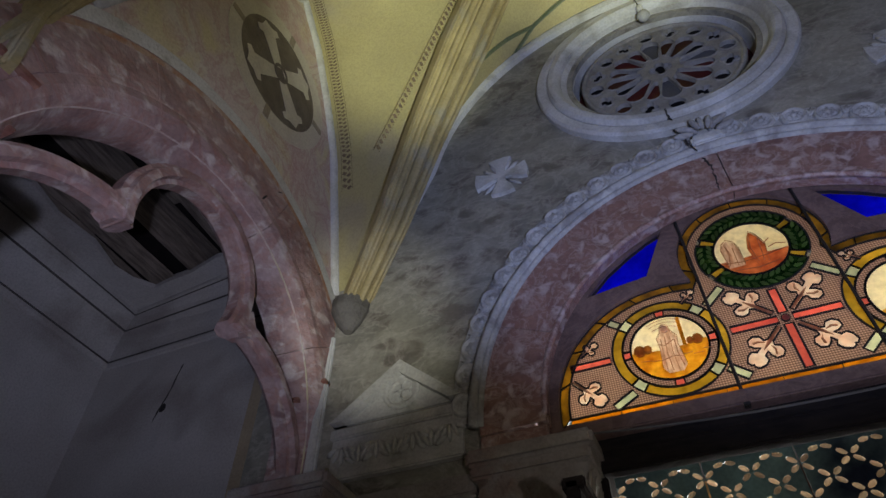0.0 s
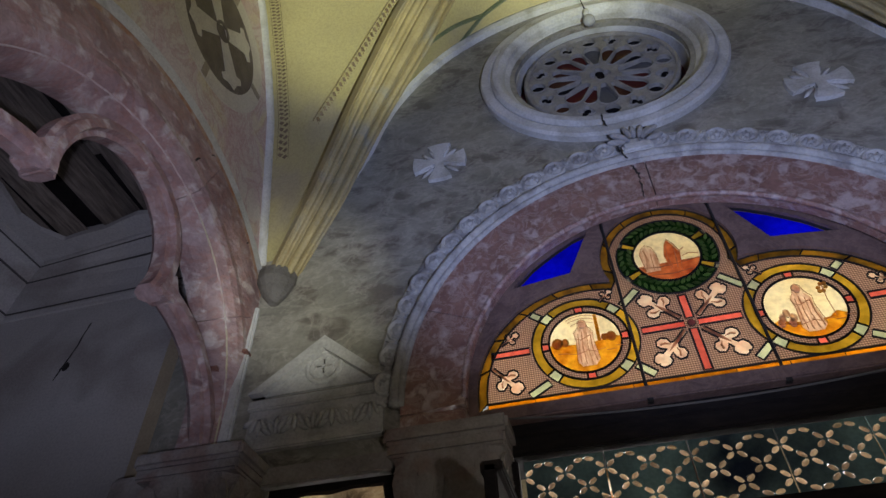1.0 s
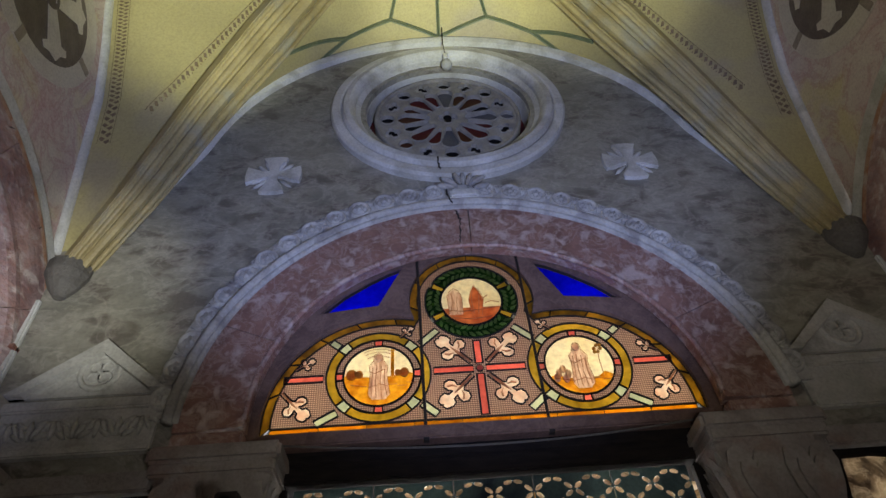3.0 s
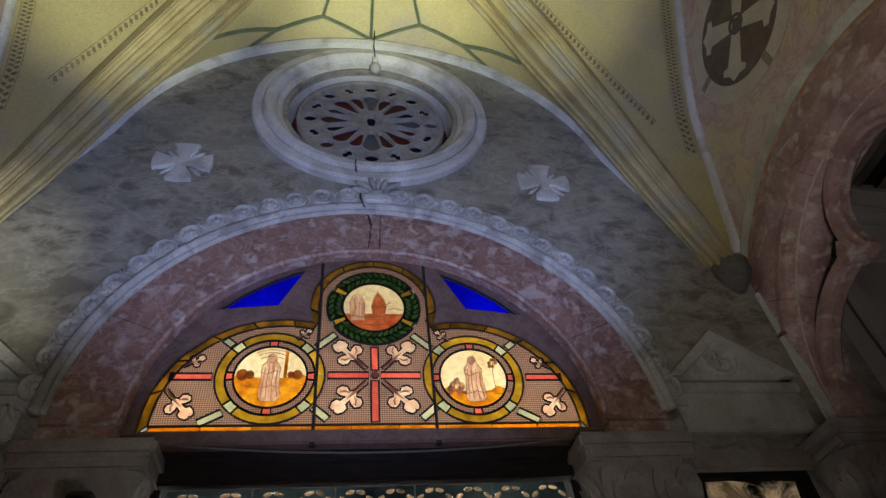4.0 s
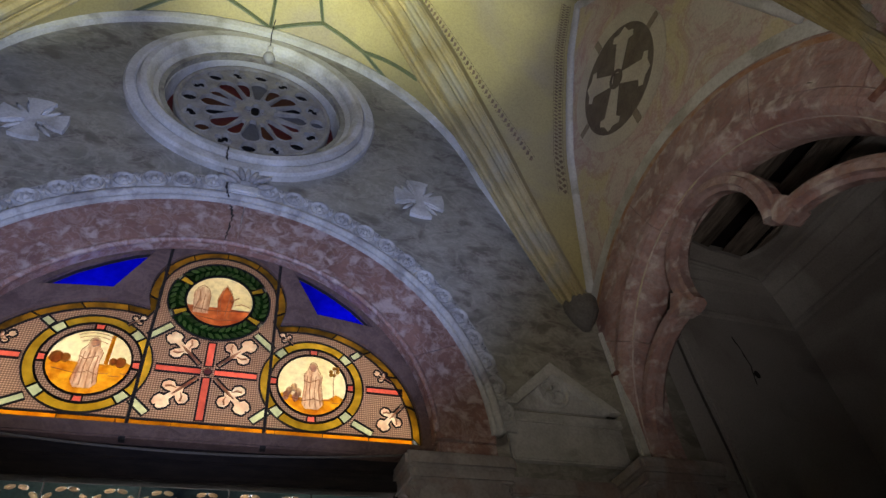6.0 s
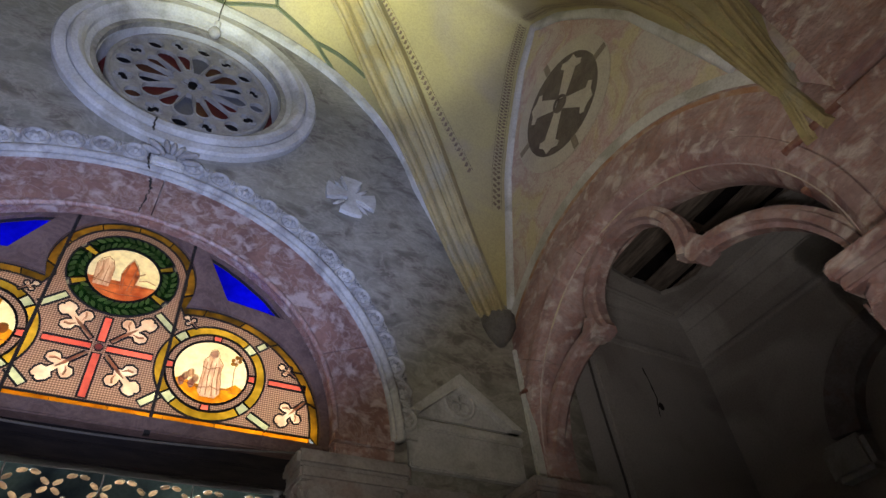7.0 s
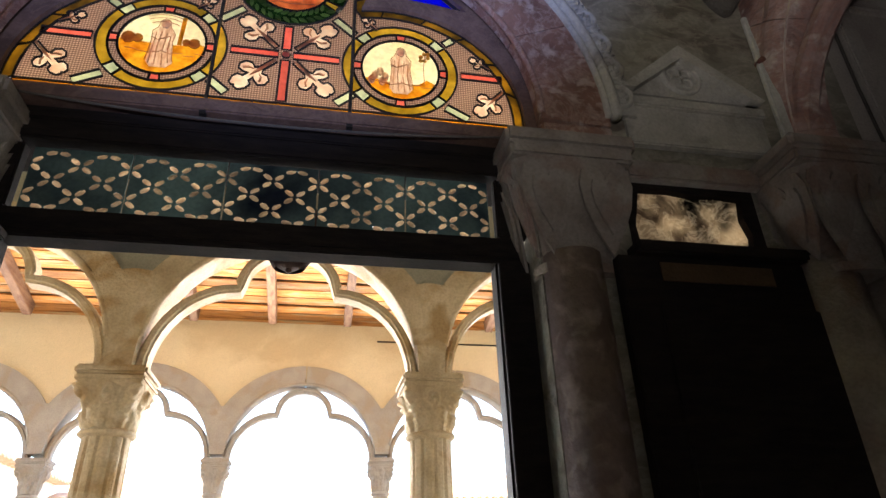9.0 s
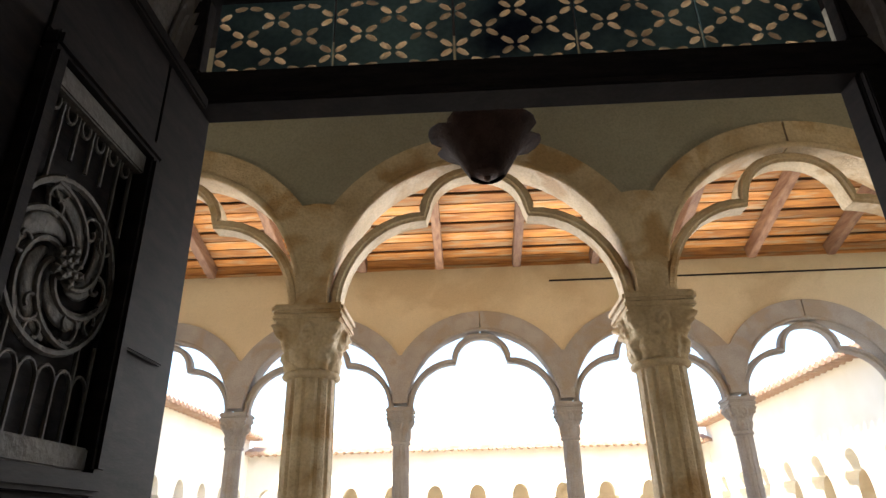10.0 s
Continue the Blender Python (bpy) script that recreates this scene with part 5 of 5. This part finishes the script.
# white gables over the side doors
GABLE = mat("pale_dusty_gable_plaster", (0.52, 0.51, 0.48), 0.8, second=(0.40, 0.39, 0.36), scale=6, bump=0.3, spots=(0.34, 0.33, 0.30), spot_scale=4)
for s in (-1, 1):
    g = thing("plaster_gable", "white plaster gable with a roundel and a leaf frieze", "relief", "plaster gables")
    ax, az, bz = s * 1.99, 3.85, 3.53
    l_, r_ = s * 1.62, s * 2.41
    part("tympanum", plate([(l_, bz), (r_, bz), (ax, az - 0.02)], [], -0.02, xz(Y0)), GABLE, g)
    for e in (l_, r_):
        d = Vector((ax - e, az - bz)).normalized()
        part("raking_moulding", plate([(e, bz), (ax, az), (ax, az - 0.085), (e + d.x * 0.1, bz)], [], -0.07, xz(Y0)), GABLE, g)
    part("roundel", sweep([(ax + 0.10 * math.cos(b), Y0 - 0.022, bz + 0.135 + 0.10 * math.sin(b)) for b in [2 * math.pi * i / 24 for i in range(24)]], round_profile(0.03, 0.036, 8), (0, 1, 0), closed=True), GABLE, g, smooth=True)
    for k in range(4):
        b = radians(45 + 90 * k)
        part("foil", sweep([(ax + 0.042 * math.cos(b) + 0.032 * math.cos(q), Y0 - 0.02, bz + 0.135 + 0.042 * math.sin(b) + 0.032 * math.sin(q)) for q in [2 * math.pi * i / 12 for i in range(12)]], round_profile(0.016, 0.02, 6), (0, 1, 0), closed=True), GABLE, g, smooth=True)
    part("top_fillet", boxed((min(l_, r_), Y0 - 0.045, 3.44), (max(l_, r_), Y0, 3.50), 0.008), GABLE, g)
    part("frieze", boxed((min(l_, r_) + 0.01, Y0 - 0.02, 3.235), (max(l_, r_) - 0.01, Y0, 3.44)), GABLE, g)
    part("bottom_fillet", boxed((min(l_, r_), Y0 - 0.05, 3.195), (max(l_, r_), Y0, 3.235), 0.008), GABLE, g)
    if s < 0:
        for k in range(7):
            bm = bmesh.new()
            cx = min(l_, r_) + 0.08 + k * 0.105
            up = 1 if k % 2 else -1
            for j in (-2, -1, 0, 1, 2):
                m = Matrix.Translation((cx, Y0 - 0.026, 3.34 - up * 0.07)) @ Matrix.Rotation(radians(28 * j + (0 if up > 0 else 180)), 4, "Y") @ Matrix.Translation((0, 0, 0.07)) @ Matrix.Diagonal((0.014, 0.024, 0.058 - 0.008 * abs(j), 1))
                bmesh.ops.create_icosphere(bm, subdivisions=1, radius=1.0, matrix=m)
            part("frieze_leaf", bm, GABLE, g, smooth=True)

# the open door leaf with its iron grille
leaf = thing("door_leaf", "black wooden door leaf with a wrought iron grille, standing open", "door")
LX = -0.985
part("stile", boxed((LX, -0.20, 0.02), (LX + 0.045, 0.0, 2.59), 0.006), DARK_WOOD, leaf)
part("stile", boxed((LX, -0.94, 0.02), (LX + 0.045, -0.62, 2.59), 0.006), DARK_WOOD, leaf)
part("top_rail", boxed((LX, -0.62, 2.29), (LX + 0.045, -0.20, 2.59), 0.006), DARK_WOOD, leaf)
part("lower_panel", boxed((LX, -0.62, 0.02), (LX + 0.045, -0.20, 1.50), 0.006), DARK_WOOD, leaf)
part("top_edge", boxed((LX - 0.01, -0.94, 2.56), (LX + 0.065, 0.0, 2.60), 0.006), DARK_WOOD, leaf)
part("side_rail", boxed((LX + 0.045, -0.195, 1.80), (LX + 0.058, -0.01, 1.86), 0.004), DARK_WOOD, leaf)
for y0, y1, z0, z1 in ((-0.62, -0.20, 2.25, 2.29), (-0.62, -0.20, 1.50, 1.54), (-0.24, -0.20, 1.54, 2.25), (-0.62, -0.58, 1.54, 2.25)):
    part("bolection", boxed((LX + 0.03, y0, z0), (LX + 0.075, y1, z1), 0.008), DARK_WOOD, leaf)
back = part("dark_board", boxed((LX + 0.002, -0.59, 1.53), (LX + 0.012, -0.23, 2.26)), DARK_WOOD, leaf)
DUSTY_WOOD = mat("dusty_brown_lining", (0.10, 0.085, 0.07), 0.8, second=(0.06, 0.05, 0.042), scale=8)
part("lining", boxed((LX + 0.012, -0.58, 2.20), (LX + 0.055, -0.24, 2.249), 0.004), DUSTY_WOOD, leaf, "dusty brown lining strip")
part("lining", boxed((LX + 0.012, -0.58, 1.541), (LX + 0.055, -0.24, 1.585), 0.004), DUSTY_WOOD, leaf, "dusty brown lining strip")
IRON = mat("dusty_iron", (0.115, 0.10, 0.085), 0.75, second=(0.06, 0.053, 0.046), scale=12, bump=0.3)
gr = new("grille")
gr.parent = leaf
gx, gy, gz = LX + 0.032, -0.41, 1.90


def iron(pts, w=0.011):
    return part("bar", sweep([(gx, y, z) for y, z in pts], round_profile(w, w, 6), (1, 0, 0)), IRON, gr)


iron([(gy + 0.165 * math.cos(b), gz + 0.165 * math.sin(b)) for b in [2 * math.pi * i / 32 for i in range(33)]], 0.016)
for k in range(6):
    a0 = 2 * math.pi * k / 6
    iron([(gy + (0.03 + 0.13 * f) * math.cos(a0 + 2.0 * f), gz + (0.03 + 0.13 * f) * math.sin(a0 + 2.0 * f)) for f in [i / 12 for i in range(13)]], 0.013)
    c = (gy + 0.115 * math.cos(a0 + 1.0), gz + 0.115 * math.sin(a0 + 1.0))
    iron([(c[0] + (0.038 - 0.03 * f) * math.cos(a0 + 7 * f), c[1] + (0.038 - 0.03 * f) * math.sin(a0 + 7 * f)) for f in [i / 14 for i in range(15)]], 0.009)
for k in range(5):
    # a broad curled leaf blade between the scrolls
    a0 = 2 * math.pi * k / 5 + 0.3
    line = [(gx - 0.004, gy + (0.045 + 0.10 * f) * math.cos(a0 + 1.9 * f), gz + (0.045 + 0.10 * f) * math.sin(a0 + 1.9 * f)) for f in [i / 10 for i in range(11)]]
    part("leaf_blade", sweep(line, round_profile(0.036, 0.008, 8), (1, 0, 0), grow=[0.25 + math.sin(math.pi * i / 10) for i in range(11)]), IRON, gr, smooth=True)
    c = (gy + 0.145 * math.cos(a0 + 0.4), gz + 0.145 * math.sin(a0 + 0.4))
    iron([(c[0] + (0.030 - 0.022 * f) * math.cos(a0 - 6 * f), c[1] + (0.030 - 0.022 * f) * math.sin(a0 - 6 * f)) for f in [i / 12 for i in range(13)]], 0.008)
bm = bmesh.new()
for k in range(14):
    a0 = 2.4 * k
    rr = 0.011 * math.sqrt(k)
    bmesh.ops.create_icosphere(bm, subdivisions=1, radius=0.011, matrix=Matrix.Translation((gx + 0.012, gy + rr * math.cos(a0), gz + rr * math.sin(a0))))
part("boss", bm, IRON, gr)
for k in range(7):
    y = -0.565 + k * 0.0517
    iron([(y, 2.10 if 1 < k < 5 else 2.03), (y, 2.25)], 0.009)
    iron([(y, 1.54), (y, 1.70 if 1 < k < 5 else 1.78)], 0.009)
    if k < 6:
        iron([(y + 0.0517 * (0.5 - 0.5 * math.cos(q)), 1.68 + 0.035 * math.sin(q)) for q in [math.pi * i / 8 for i in range(9)]], 0.008)
        iron([(y + 0.026 + 0.015 * math.cos(q), 2.19 + 0.02 * math.sin(q)) for q in [2 * math.pi * i / 10 for i in range(11)]], 0.007)

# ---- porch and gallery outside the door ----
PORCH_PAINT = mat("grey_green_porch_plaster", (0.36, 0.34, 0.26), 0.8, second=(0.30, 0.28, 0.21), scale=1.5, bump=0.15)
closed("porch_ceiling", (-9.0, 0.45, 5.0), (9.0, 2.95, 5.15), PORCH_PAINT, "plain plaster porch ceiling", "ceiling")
closed("porch_wall_west", (-9.0, 0.43, 0), (-2.96, 0.56, 5.0), CREAM, "cream plastered porch wall", "wall")
closed("porch_wall_east", (2.96, 0.43, 0), (9.0, 0.56, 5.0), CREAM, "cream plastered porch wall", "wall")


def shaft(parent, cx, cy, z0, z1, r, stone):
    """A fluted shaft with a base and a necking ring."""
    bm = bmesh.new()
    n = 48
    loops = []
    for z, k in ((z0, 1.04), (z0 + 0.5, 1.03), (z1, 0.98)):
        loops.append([bm.verts.new((cx + r * k * (1 - 0.07 * (i % 4 == 0)) * math.cos(2 * math.pi * i / n), cy + r * k * (1 - 0.07 * (i % 4 == 0)) * math.sin(2 * math.pi * i / n), z)) for i in range(n)])
    for p, q in zip(loops, loops[1:]):
        for i in range(n):
            bm.faces.new((p[i], p[(i + 1) % n], q[(i + 1) % n], q[i]))
    bm.faces.new(loops[0])
    bm.faces.new(loops[-1])
    part("shaft", bm, stone, parent)
    part("necking", lathe([(r * 1.0, 0), (r * 1.16, 0.015), (r * 1.2, 0.03), (r * 1.16, 0.045), (r * 1.0, 0.06)], (cx, cy, z1 - 0.05), 24), stone, parent, smooth=True)
    part("base", lathe([(r * 1.5, 0), (r * 1.5, 0.08), (r * 1.35, 0.10), (r * 1.25, 0.16), (r * 1.3, 0.2), (r * 1.05, 0.24)], (cx, cy, 0), 24), stone, parent, smooth=True)


def carved_capital(parent, cx, cy, z0, z1, r, half, stone, seed):
    """A worn carved capital: a flared bell lumpy with leaves and scrolls under a thick abacus."""
    h = z1 - z0
    rows = ((0.0, r * 1.0, 0.0), (0.1, r * 1.02, 0.05), (0.3, r * 1.10, 0.3), (0.5, half * 0.86, 0.6), (0.66, half * 0.93, 0.85), (0.75, half * 0.95, 0.95))
    bm = bmesh.new()
    nt, nv = 112, 30
    loops = []
    for k in range(nv + 1):
        v = 0.75 * k / nv
        rb = table([(q[0], q[1]) for q in rows], v)
        sq = table([(q[0], q[2]) for q in rows], v)
        loop = []
        for i in range(nt):
            t = 2 * math.pi * (i + 0.5) / nt
            # a row of upright leaves low down
            lean = abs(math.sin(4 * t + seed))
            d = 0.034 * lean ** 0.6 * max(0.0, math.sin(math.pi * min(1.0, v / 0.36))) ** 0.7 - 0.008 * (lean > 0.93)
            # scrolls below the corners and a worn figure on each side
            c = (t - math.pi / 4 + math.pi / 4) % (math.pi / 2) - math.pi / 4
            for at, wide in ((math.pi / 4, 0.30), (-math.pi / 4, 0.30), (0.05 * (seed % 3 - 1), 0.34)):
                rho = math.hypot((c - at) / wide, (v - 0.55) / 0.2)
                if rho < 1:
                    d += 0.022 * (1 - rho * rho) + 0.012 * math.cos(rho * 9 + math.atan2(v - 0.55, c - at))
            p = Vector((cx * 3 + math.cos(t) * 2.2, seed + math.sin(t) * 2.2, v * 4.5))
            d += 0.020 * noise.noise(p * 1.7) + 0.010 * noise.noise(p * 4.5)
            d *= 1.0 if v < 0.7 else 0.3
            rr = (rb + d * half / 0.255) / max(abs(math.cos(t)), abs(math.sin(t))) ** sq
            loop.append(bm.verts.new((cx + rr * math.cos(t), cy + rr * math.sin(t), z0 + v * h)))
        loops.append(loop)
    for p, q in zip(loops, loops[1:]):
        for i in range(nt):
            bm.faces.new((p[i], p[(i + 1) % nt], q[(i + 1) % nt], q[i]))
    bm.faces.new(loops[0])
    bm.faces.new(loops[-1])
    part("carved_bell", bm, stone, parent, smooth=True)
    bm = box(bmesh.new(), (cx - half, cy - half, z0 + 0.74 * h), (cx + half, cy + half, z0 + 0.84 * h), 0.012)
    box(bm, (cx - half * 1.04, cy - half * 1.04, z0 + 0.85 * h), (cx + half * 1.04, cy + half * 1.04, z1), 0.02)
    part("abacus", bm, stone, parent)


def arcade(y, dx, n, z, stone, r_col, half, capz, name, x_mid, hw, wide, drop=0.0):
    """A row of round arches with trefoils in them, on columns, under a plain wall."""
    sp = 3.05 + z
    a_v = math.degrees(math.acos(min(1.0, dx / 2 / (hw + wide)))) + 1.0
    for i in range(-n, n + 1):
        cx = x_mid + i * dx
        a = thing("arcade_arch", "pale stone arch with an open trefoil in the gallery", "arch", name + " arches")
        for a0, a1 in ((a_v, 90), (90, 180 - a_v)):
            part("voussoir", ring(cx, sp, hw + 0.01, hw + wide, a0 + 0.35, a1 - 0.35, 16, 0.30, xz(y - 0.15)), stone, a)
        part("arch_roll", sweep([(cx + u, y - 0.15, zz) for u, zz in arc(0, sp, hw + 0.02, 10, 170, 36)], round_profile(0.06, 0.05, 8), (0, 1, 0)), stone, a, smooth=True)
        cusped("trefoil", (0, 1, 0), lambda u, zz, cx=cx: Vector((cx + u, y, zz)), trefoil(hw - 0.03, sp - drop, sp + 0.70, sp + 1.10, 0.43), 0.085, 0.2, stone, a)
    for i in range(-n, n):
        cx = x_mid + (i + 0.5) * dx
        c = thing("arcade_column", "pale stone column with a carved capital in the gallery", "column", name + " columns")
        shaft(c, cx, y, 0.0, capz, r_col, stone)
        carved_capital(c, cx, y, capz, sp - drop, r_col, half, stone, i + 10)
        # the solid springer between two arches
        right = [(dx / 2 - u, zz) for u, zz in arc(0, sp, hw + 0.01, 3, 40, 10)]
        right = [(right[0][0], sp - drop)] + right if drop else right
        top = [(0.03, sp + 0.80)]
        rr = [(u, zz) for u, zz in right] + top
        out = [(cx - u, zz) for u, zz in rr] + [(cx + u, zz) for u, zz in reversed(rr)]
        part("springer", plate(out, [], 0.34, xz(y - 0.17)), stone, c)
    loop = [(-9.2, 6.9)] + [(-9.2, sp)]
    for i in range(-n, n + 1):
        loop += [(x_mid + i * dx + u, zz) for u, zz in arc(0, sp, hw + 0.12, 168, 12, 28)]
    loop += [(9.2, sp), (9.2, 6.9)]
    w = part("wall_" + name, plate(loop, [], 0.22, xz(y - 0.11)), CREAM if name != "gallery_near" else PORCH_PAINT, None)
    return tagged(w, "plastered wall above the arcade", "wall", kind="structure")


arcade(3.1, 2.55, 2, 0.0, SANDSTONE, 0.18, 0.255, 2.5, "gallery_near", -0.07, 1.15, 0.25, 0.07)
arcade(8.35, 2.55, 3, 0.12, PALE_STONE, 0.125, 0.205, 2.67, "gallery_far", 0.03, 1.16, 0.33)

# board roof on rafters over the gallery, lower at the far wall
SLOPE = math.atan2(1.35, 5.0)
roof = thing("gallery_roof", "weathered brown board roof on rafters over the gallery", "roof")
for k in range(27):
    y0 = 8.55 - k * 0.205
    z0 = 5.30 + (8.55 - y0) * math.tan(SLOPE)
    lift = 0.012 * ((k * 5) % 3)
    bm = bmesh.new()
    box(bm, (-9.0, 0.0, 0.02 + lift), (9.0, 0.174, 0.045 + lift))
    bm.transform(Matrix.Translation((0, y0 - 0.19, z0 + 0.19 * math.tan(SLOPE))) @ Matrix.Rotation(-SLOPE, 4, "X"))
    part("board", bm, ROOF_WOOD, roof)
RAFTER = mat("old_rafter_wood", (0.12, 0.045, 0.016), 0.75, second=(0.24, 0.125, 0.06), scale=3, bump=0.4, stretch=(6, 1, 6), vary=0.3)
for k in range(-7, 8):
    x = -0.58 + k * 1.24
    bm = bmesh.new()
    box(bm, (x - 0.065, 0.0, -0.2), (x + 0.065, 5.6, 0.012), 0.01)
    bm.transform(Matrix.Translation((0, 7.95, 5.30 + 0.60 * math.tan(SLOPE))) @ Matrix.Rotation(-SLOPE, 4, "X") @ Matrix.Translation((0, -5.6, 0)))
    part("rafter", bm, RAFTER, roof)
# tile colour is darkened so the gaps between the boards look shaded
part("cover", plate([(2.9, 7.05), (9.1, 5.35), (9.1, 5.42), (2.9, 7.12)], [], 18.4, lambda a, b, d: Vector((-9.2 + d, a, b))), mat("gap_shade_roof_tiles", (0.12, 0.06, 0.035), 0.8, scale=4), roof, "clay tile cover, darkened to shade the gaps between the boards")
plate_beam = part("trim_wall_plate", boxed((1.2, 8.205, 5.135), (9.0, 8.24, 5.155), 0.004), DARK_WOOD, None)
tagged(plate_beam, "thin dark rail along the top of the far wall", "trim", kind="structure")

# pendant lamp under the porch ceiling: a bronze bell with curled petals
pend = thing("pendant_lamp", "dark bronze petal pendant lamp hung in the porch", "lamp")
BRONZE = mat("dark_bronze", (0.065, 0.040, 0.034), 0.85, second=(0.035, 0.022, 0.019), scale=10, bump=0.4, spec=0.1)
px, py, pz = -0.02, 1.94, 3.44
part("bowl", lathe([(0.025, 0), (0.06, 0.008), (0.12, 0.05), (0.17, 0.12), (0.22, 0.24), (0.25, 0.40), (0.16, 0.52), (0.03, 0.6)], (px, py, pz), 20), BRONZE, pend, smooth=True)
part("finial", lathe([(0.006, -0.03), (0.022, -0.02), (0.022, 0.0), (0.015, 0.015)], (px, py, pz), 10), BRONZE, pend, smooth=True)
for k in range(6):
    a = 2 * math.pi * (k + 0.25) / 6
    bm = bmesh.new()
    rows = []
    for i in range(7):
        f = i / 6
        r = 0.085 + 0.19 * f + 0.16 * max(0, f - 0.6)
        z = 0.015 + 0.34 * f - 0.30 * max(0, f - 0.8)
        w = 0.055 + 0.115 * math.sin(math.pi * min(f * 0.7 + 0.12, 1))
        row = []
        for j in (-1, -0.4, 0, 0.4, 1):
            b = a + j * w / max(r, 0.08)
            rj = r + 0.012 + 0.02 * (1 - j * j)
            row.append(bm.verts.new((px + rj * math.cos(b), py + rj * math.sin(b), pz + z - 0.01 * j * j)))
        rows.append(row)
    for p, q in zip(rows, rows[1:]):
        for j in range(4):
            bm.faces.new((p[j], p[j + 1], q[j + 1], q[j]))
    bmesh.ops.solidify(bm, geom=bm.faces[:], thickness=0.012)
    part("petal", bm, BRONZE, pend, smooth=True)
part("rod", lathe([(0.012, 0.58), (0.012, 1.56)], (px, py, pz), 8), BRONZE, pend)

# ---- the courtyard beyond ----
COURT = mat("courtyard_paving", (0.55, 0.50, 0.42), 0.85, second=(0.47, 0.42, 0.35), scale=0.6)
ground = part("ground", boxed((-400, 3.6, -0.4), (400, 800, -0.03)), COURT, None)
tagged(ground, "pale sunlit courtyard paving", "ground", kind="structure")
gfloor = part("gallery_floor", boxed((-9.2, 3.6, -0.03), (9.2, 8.7, 0.0)), FLOOR_STONE, None)
tagged(gfloor, "worn stone gallery floor", "floor", kind="structure")
TILE = mat("old_clay_tiles", (0.42, 0.25, 0.16), 0.85, second=(0.50, 0.36, 0.26), scale=5, bump=0.4, vary=0.2)
WASH = mat("pale_cream_wash", (0.88, 0.83, 0.72), 0.85, second=(0.82, 0.75, 0.60), scale=0.8)


def wing(name, start, along, inward, length, count, eave):
    """A far wing of the courtyard: an arcade wall with trefoil openings, its back wall and a tiled eave."""
    w = thing(name, "sunlit cream courtyard wing with trefoil arches and a tiled eave", "building", "courtyard wings")
    step = length / count
    line = trefoil(step * 0.36, 1.9, 2.55, 3.05, step * 0.2, 6)
    put = lambda a, b, d: Vector(start) + Vector(along) * a - Vector(inward) * d + Vector((0, 0, b))
    holes = []
    for k in range(count):
        c = (k + 0.5) * step
        holes.append([(c + step * 0.36, 0.9)] + [(c + u, z) for u, z in line] + [(c - step * 0.36, 0.9)])
    part("wall", plate([(0, 0), (length, 0), (length, eave), (0, eave)], holes, 0.35, put), WASH, w)
    part("back_wall", plate([(0, 0), (length, 0), (length, eave), (0, eave)], [], 0.2, lambda a, b, d: put(a, b, d + 2.2)), CREAM, w)
    ang = Vector(inward)
    roof_pts = [(-0.5, eave - 0.05), (3.0, eave + 1.1), (3.0, eave + 1.22), (-0.5, eave + 0.07)]
    part("roof", plate(roof_pts, [], length, lambda a, b, d: Vector(start) + Vector(along) * d - ang * a + Vector((0, 0, b))), TILE, w, "old clay tile roof")
    bm = bmesh.new()
    for k in range(int(length / 0.3)):
        p = Vector(start) + Vector(along) * (k * 0.3 + 0.15) + ang * 0.5 + Vector((0, 0, eave))
        bmesh.ops.create_cone(bm, cap_ends=True, segments=8, radius1=0.09, radius2=0.09, depth=0.5, matrix=Matrix.Translation(p - ang * 0.2) @ ang.to_track_quat("Z", "Y").to_matrix().to_4x4())
    e = part("eave_tiles", bm, TILE, w, "row of curved eave tiles")
    e["kind"] = "stuff"
    return w


wing("courtyard_wing", (-8.9, 24.0, 0), (1, 0, 0), (0, -1, 0), 17.8, 11, 4.35)
wing("courtyard_wing", (8.9, 8.9, 0), (0, 1, 0), (-1, 0, 0), 15.1, 9, 4.95)
wing("courtyard_wing", (-8.9, 24.0, 0), (0, -1, 0), (1, 0, 0), 15.1, 9, 4.95)
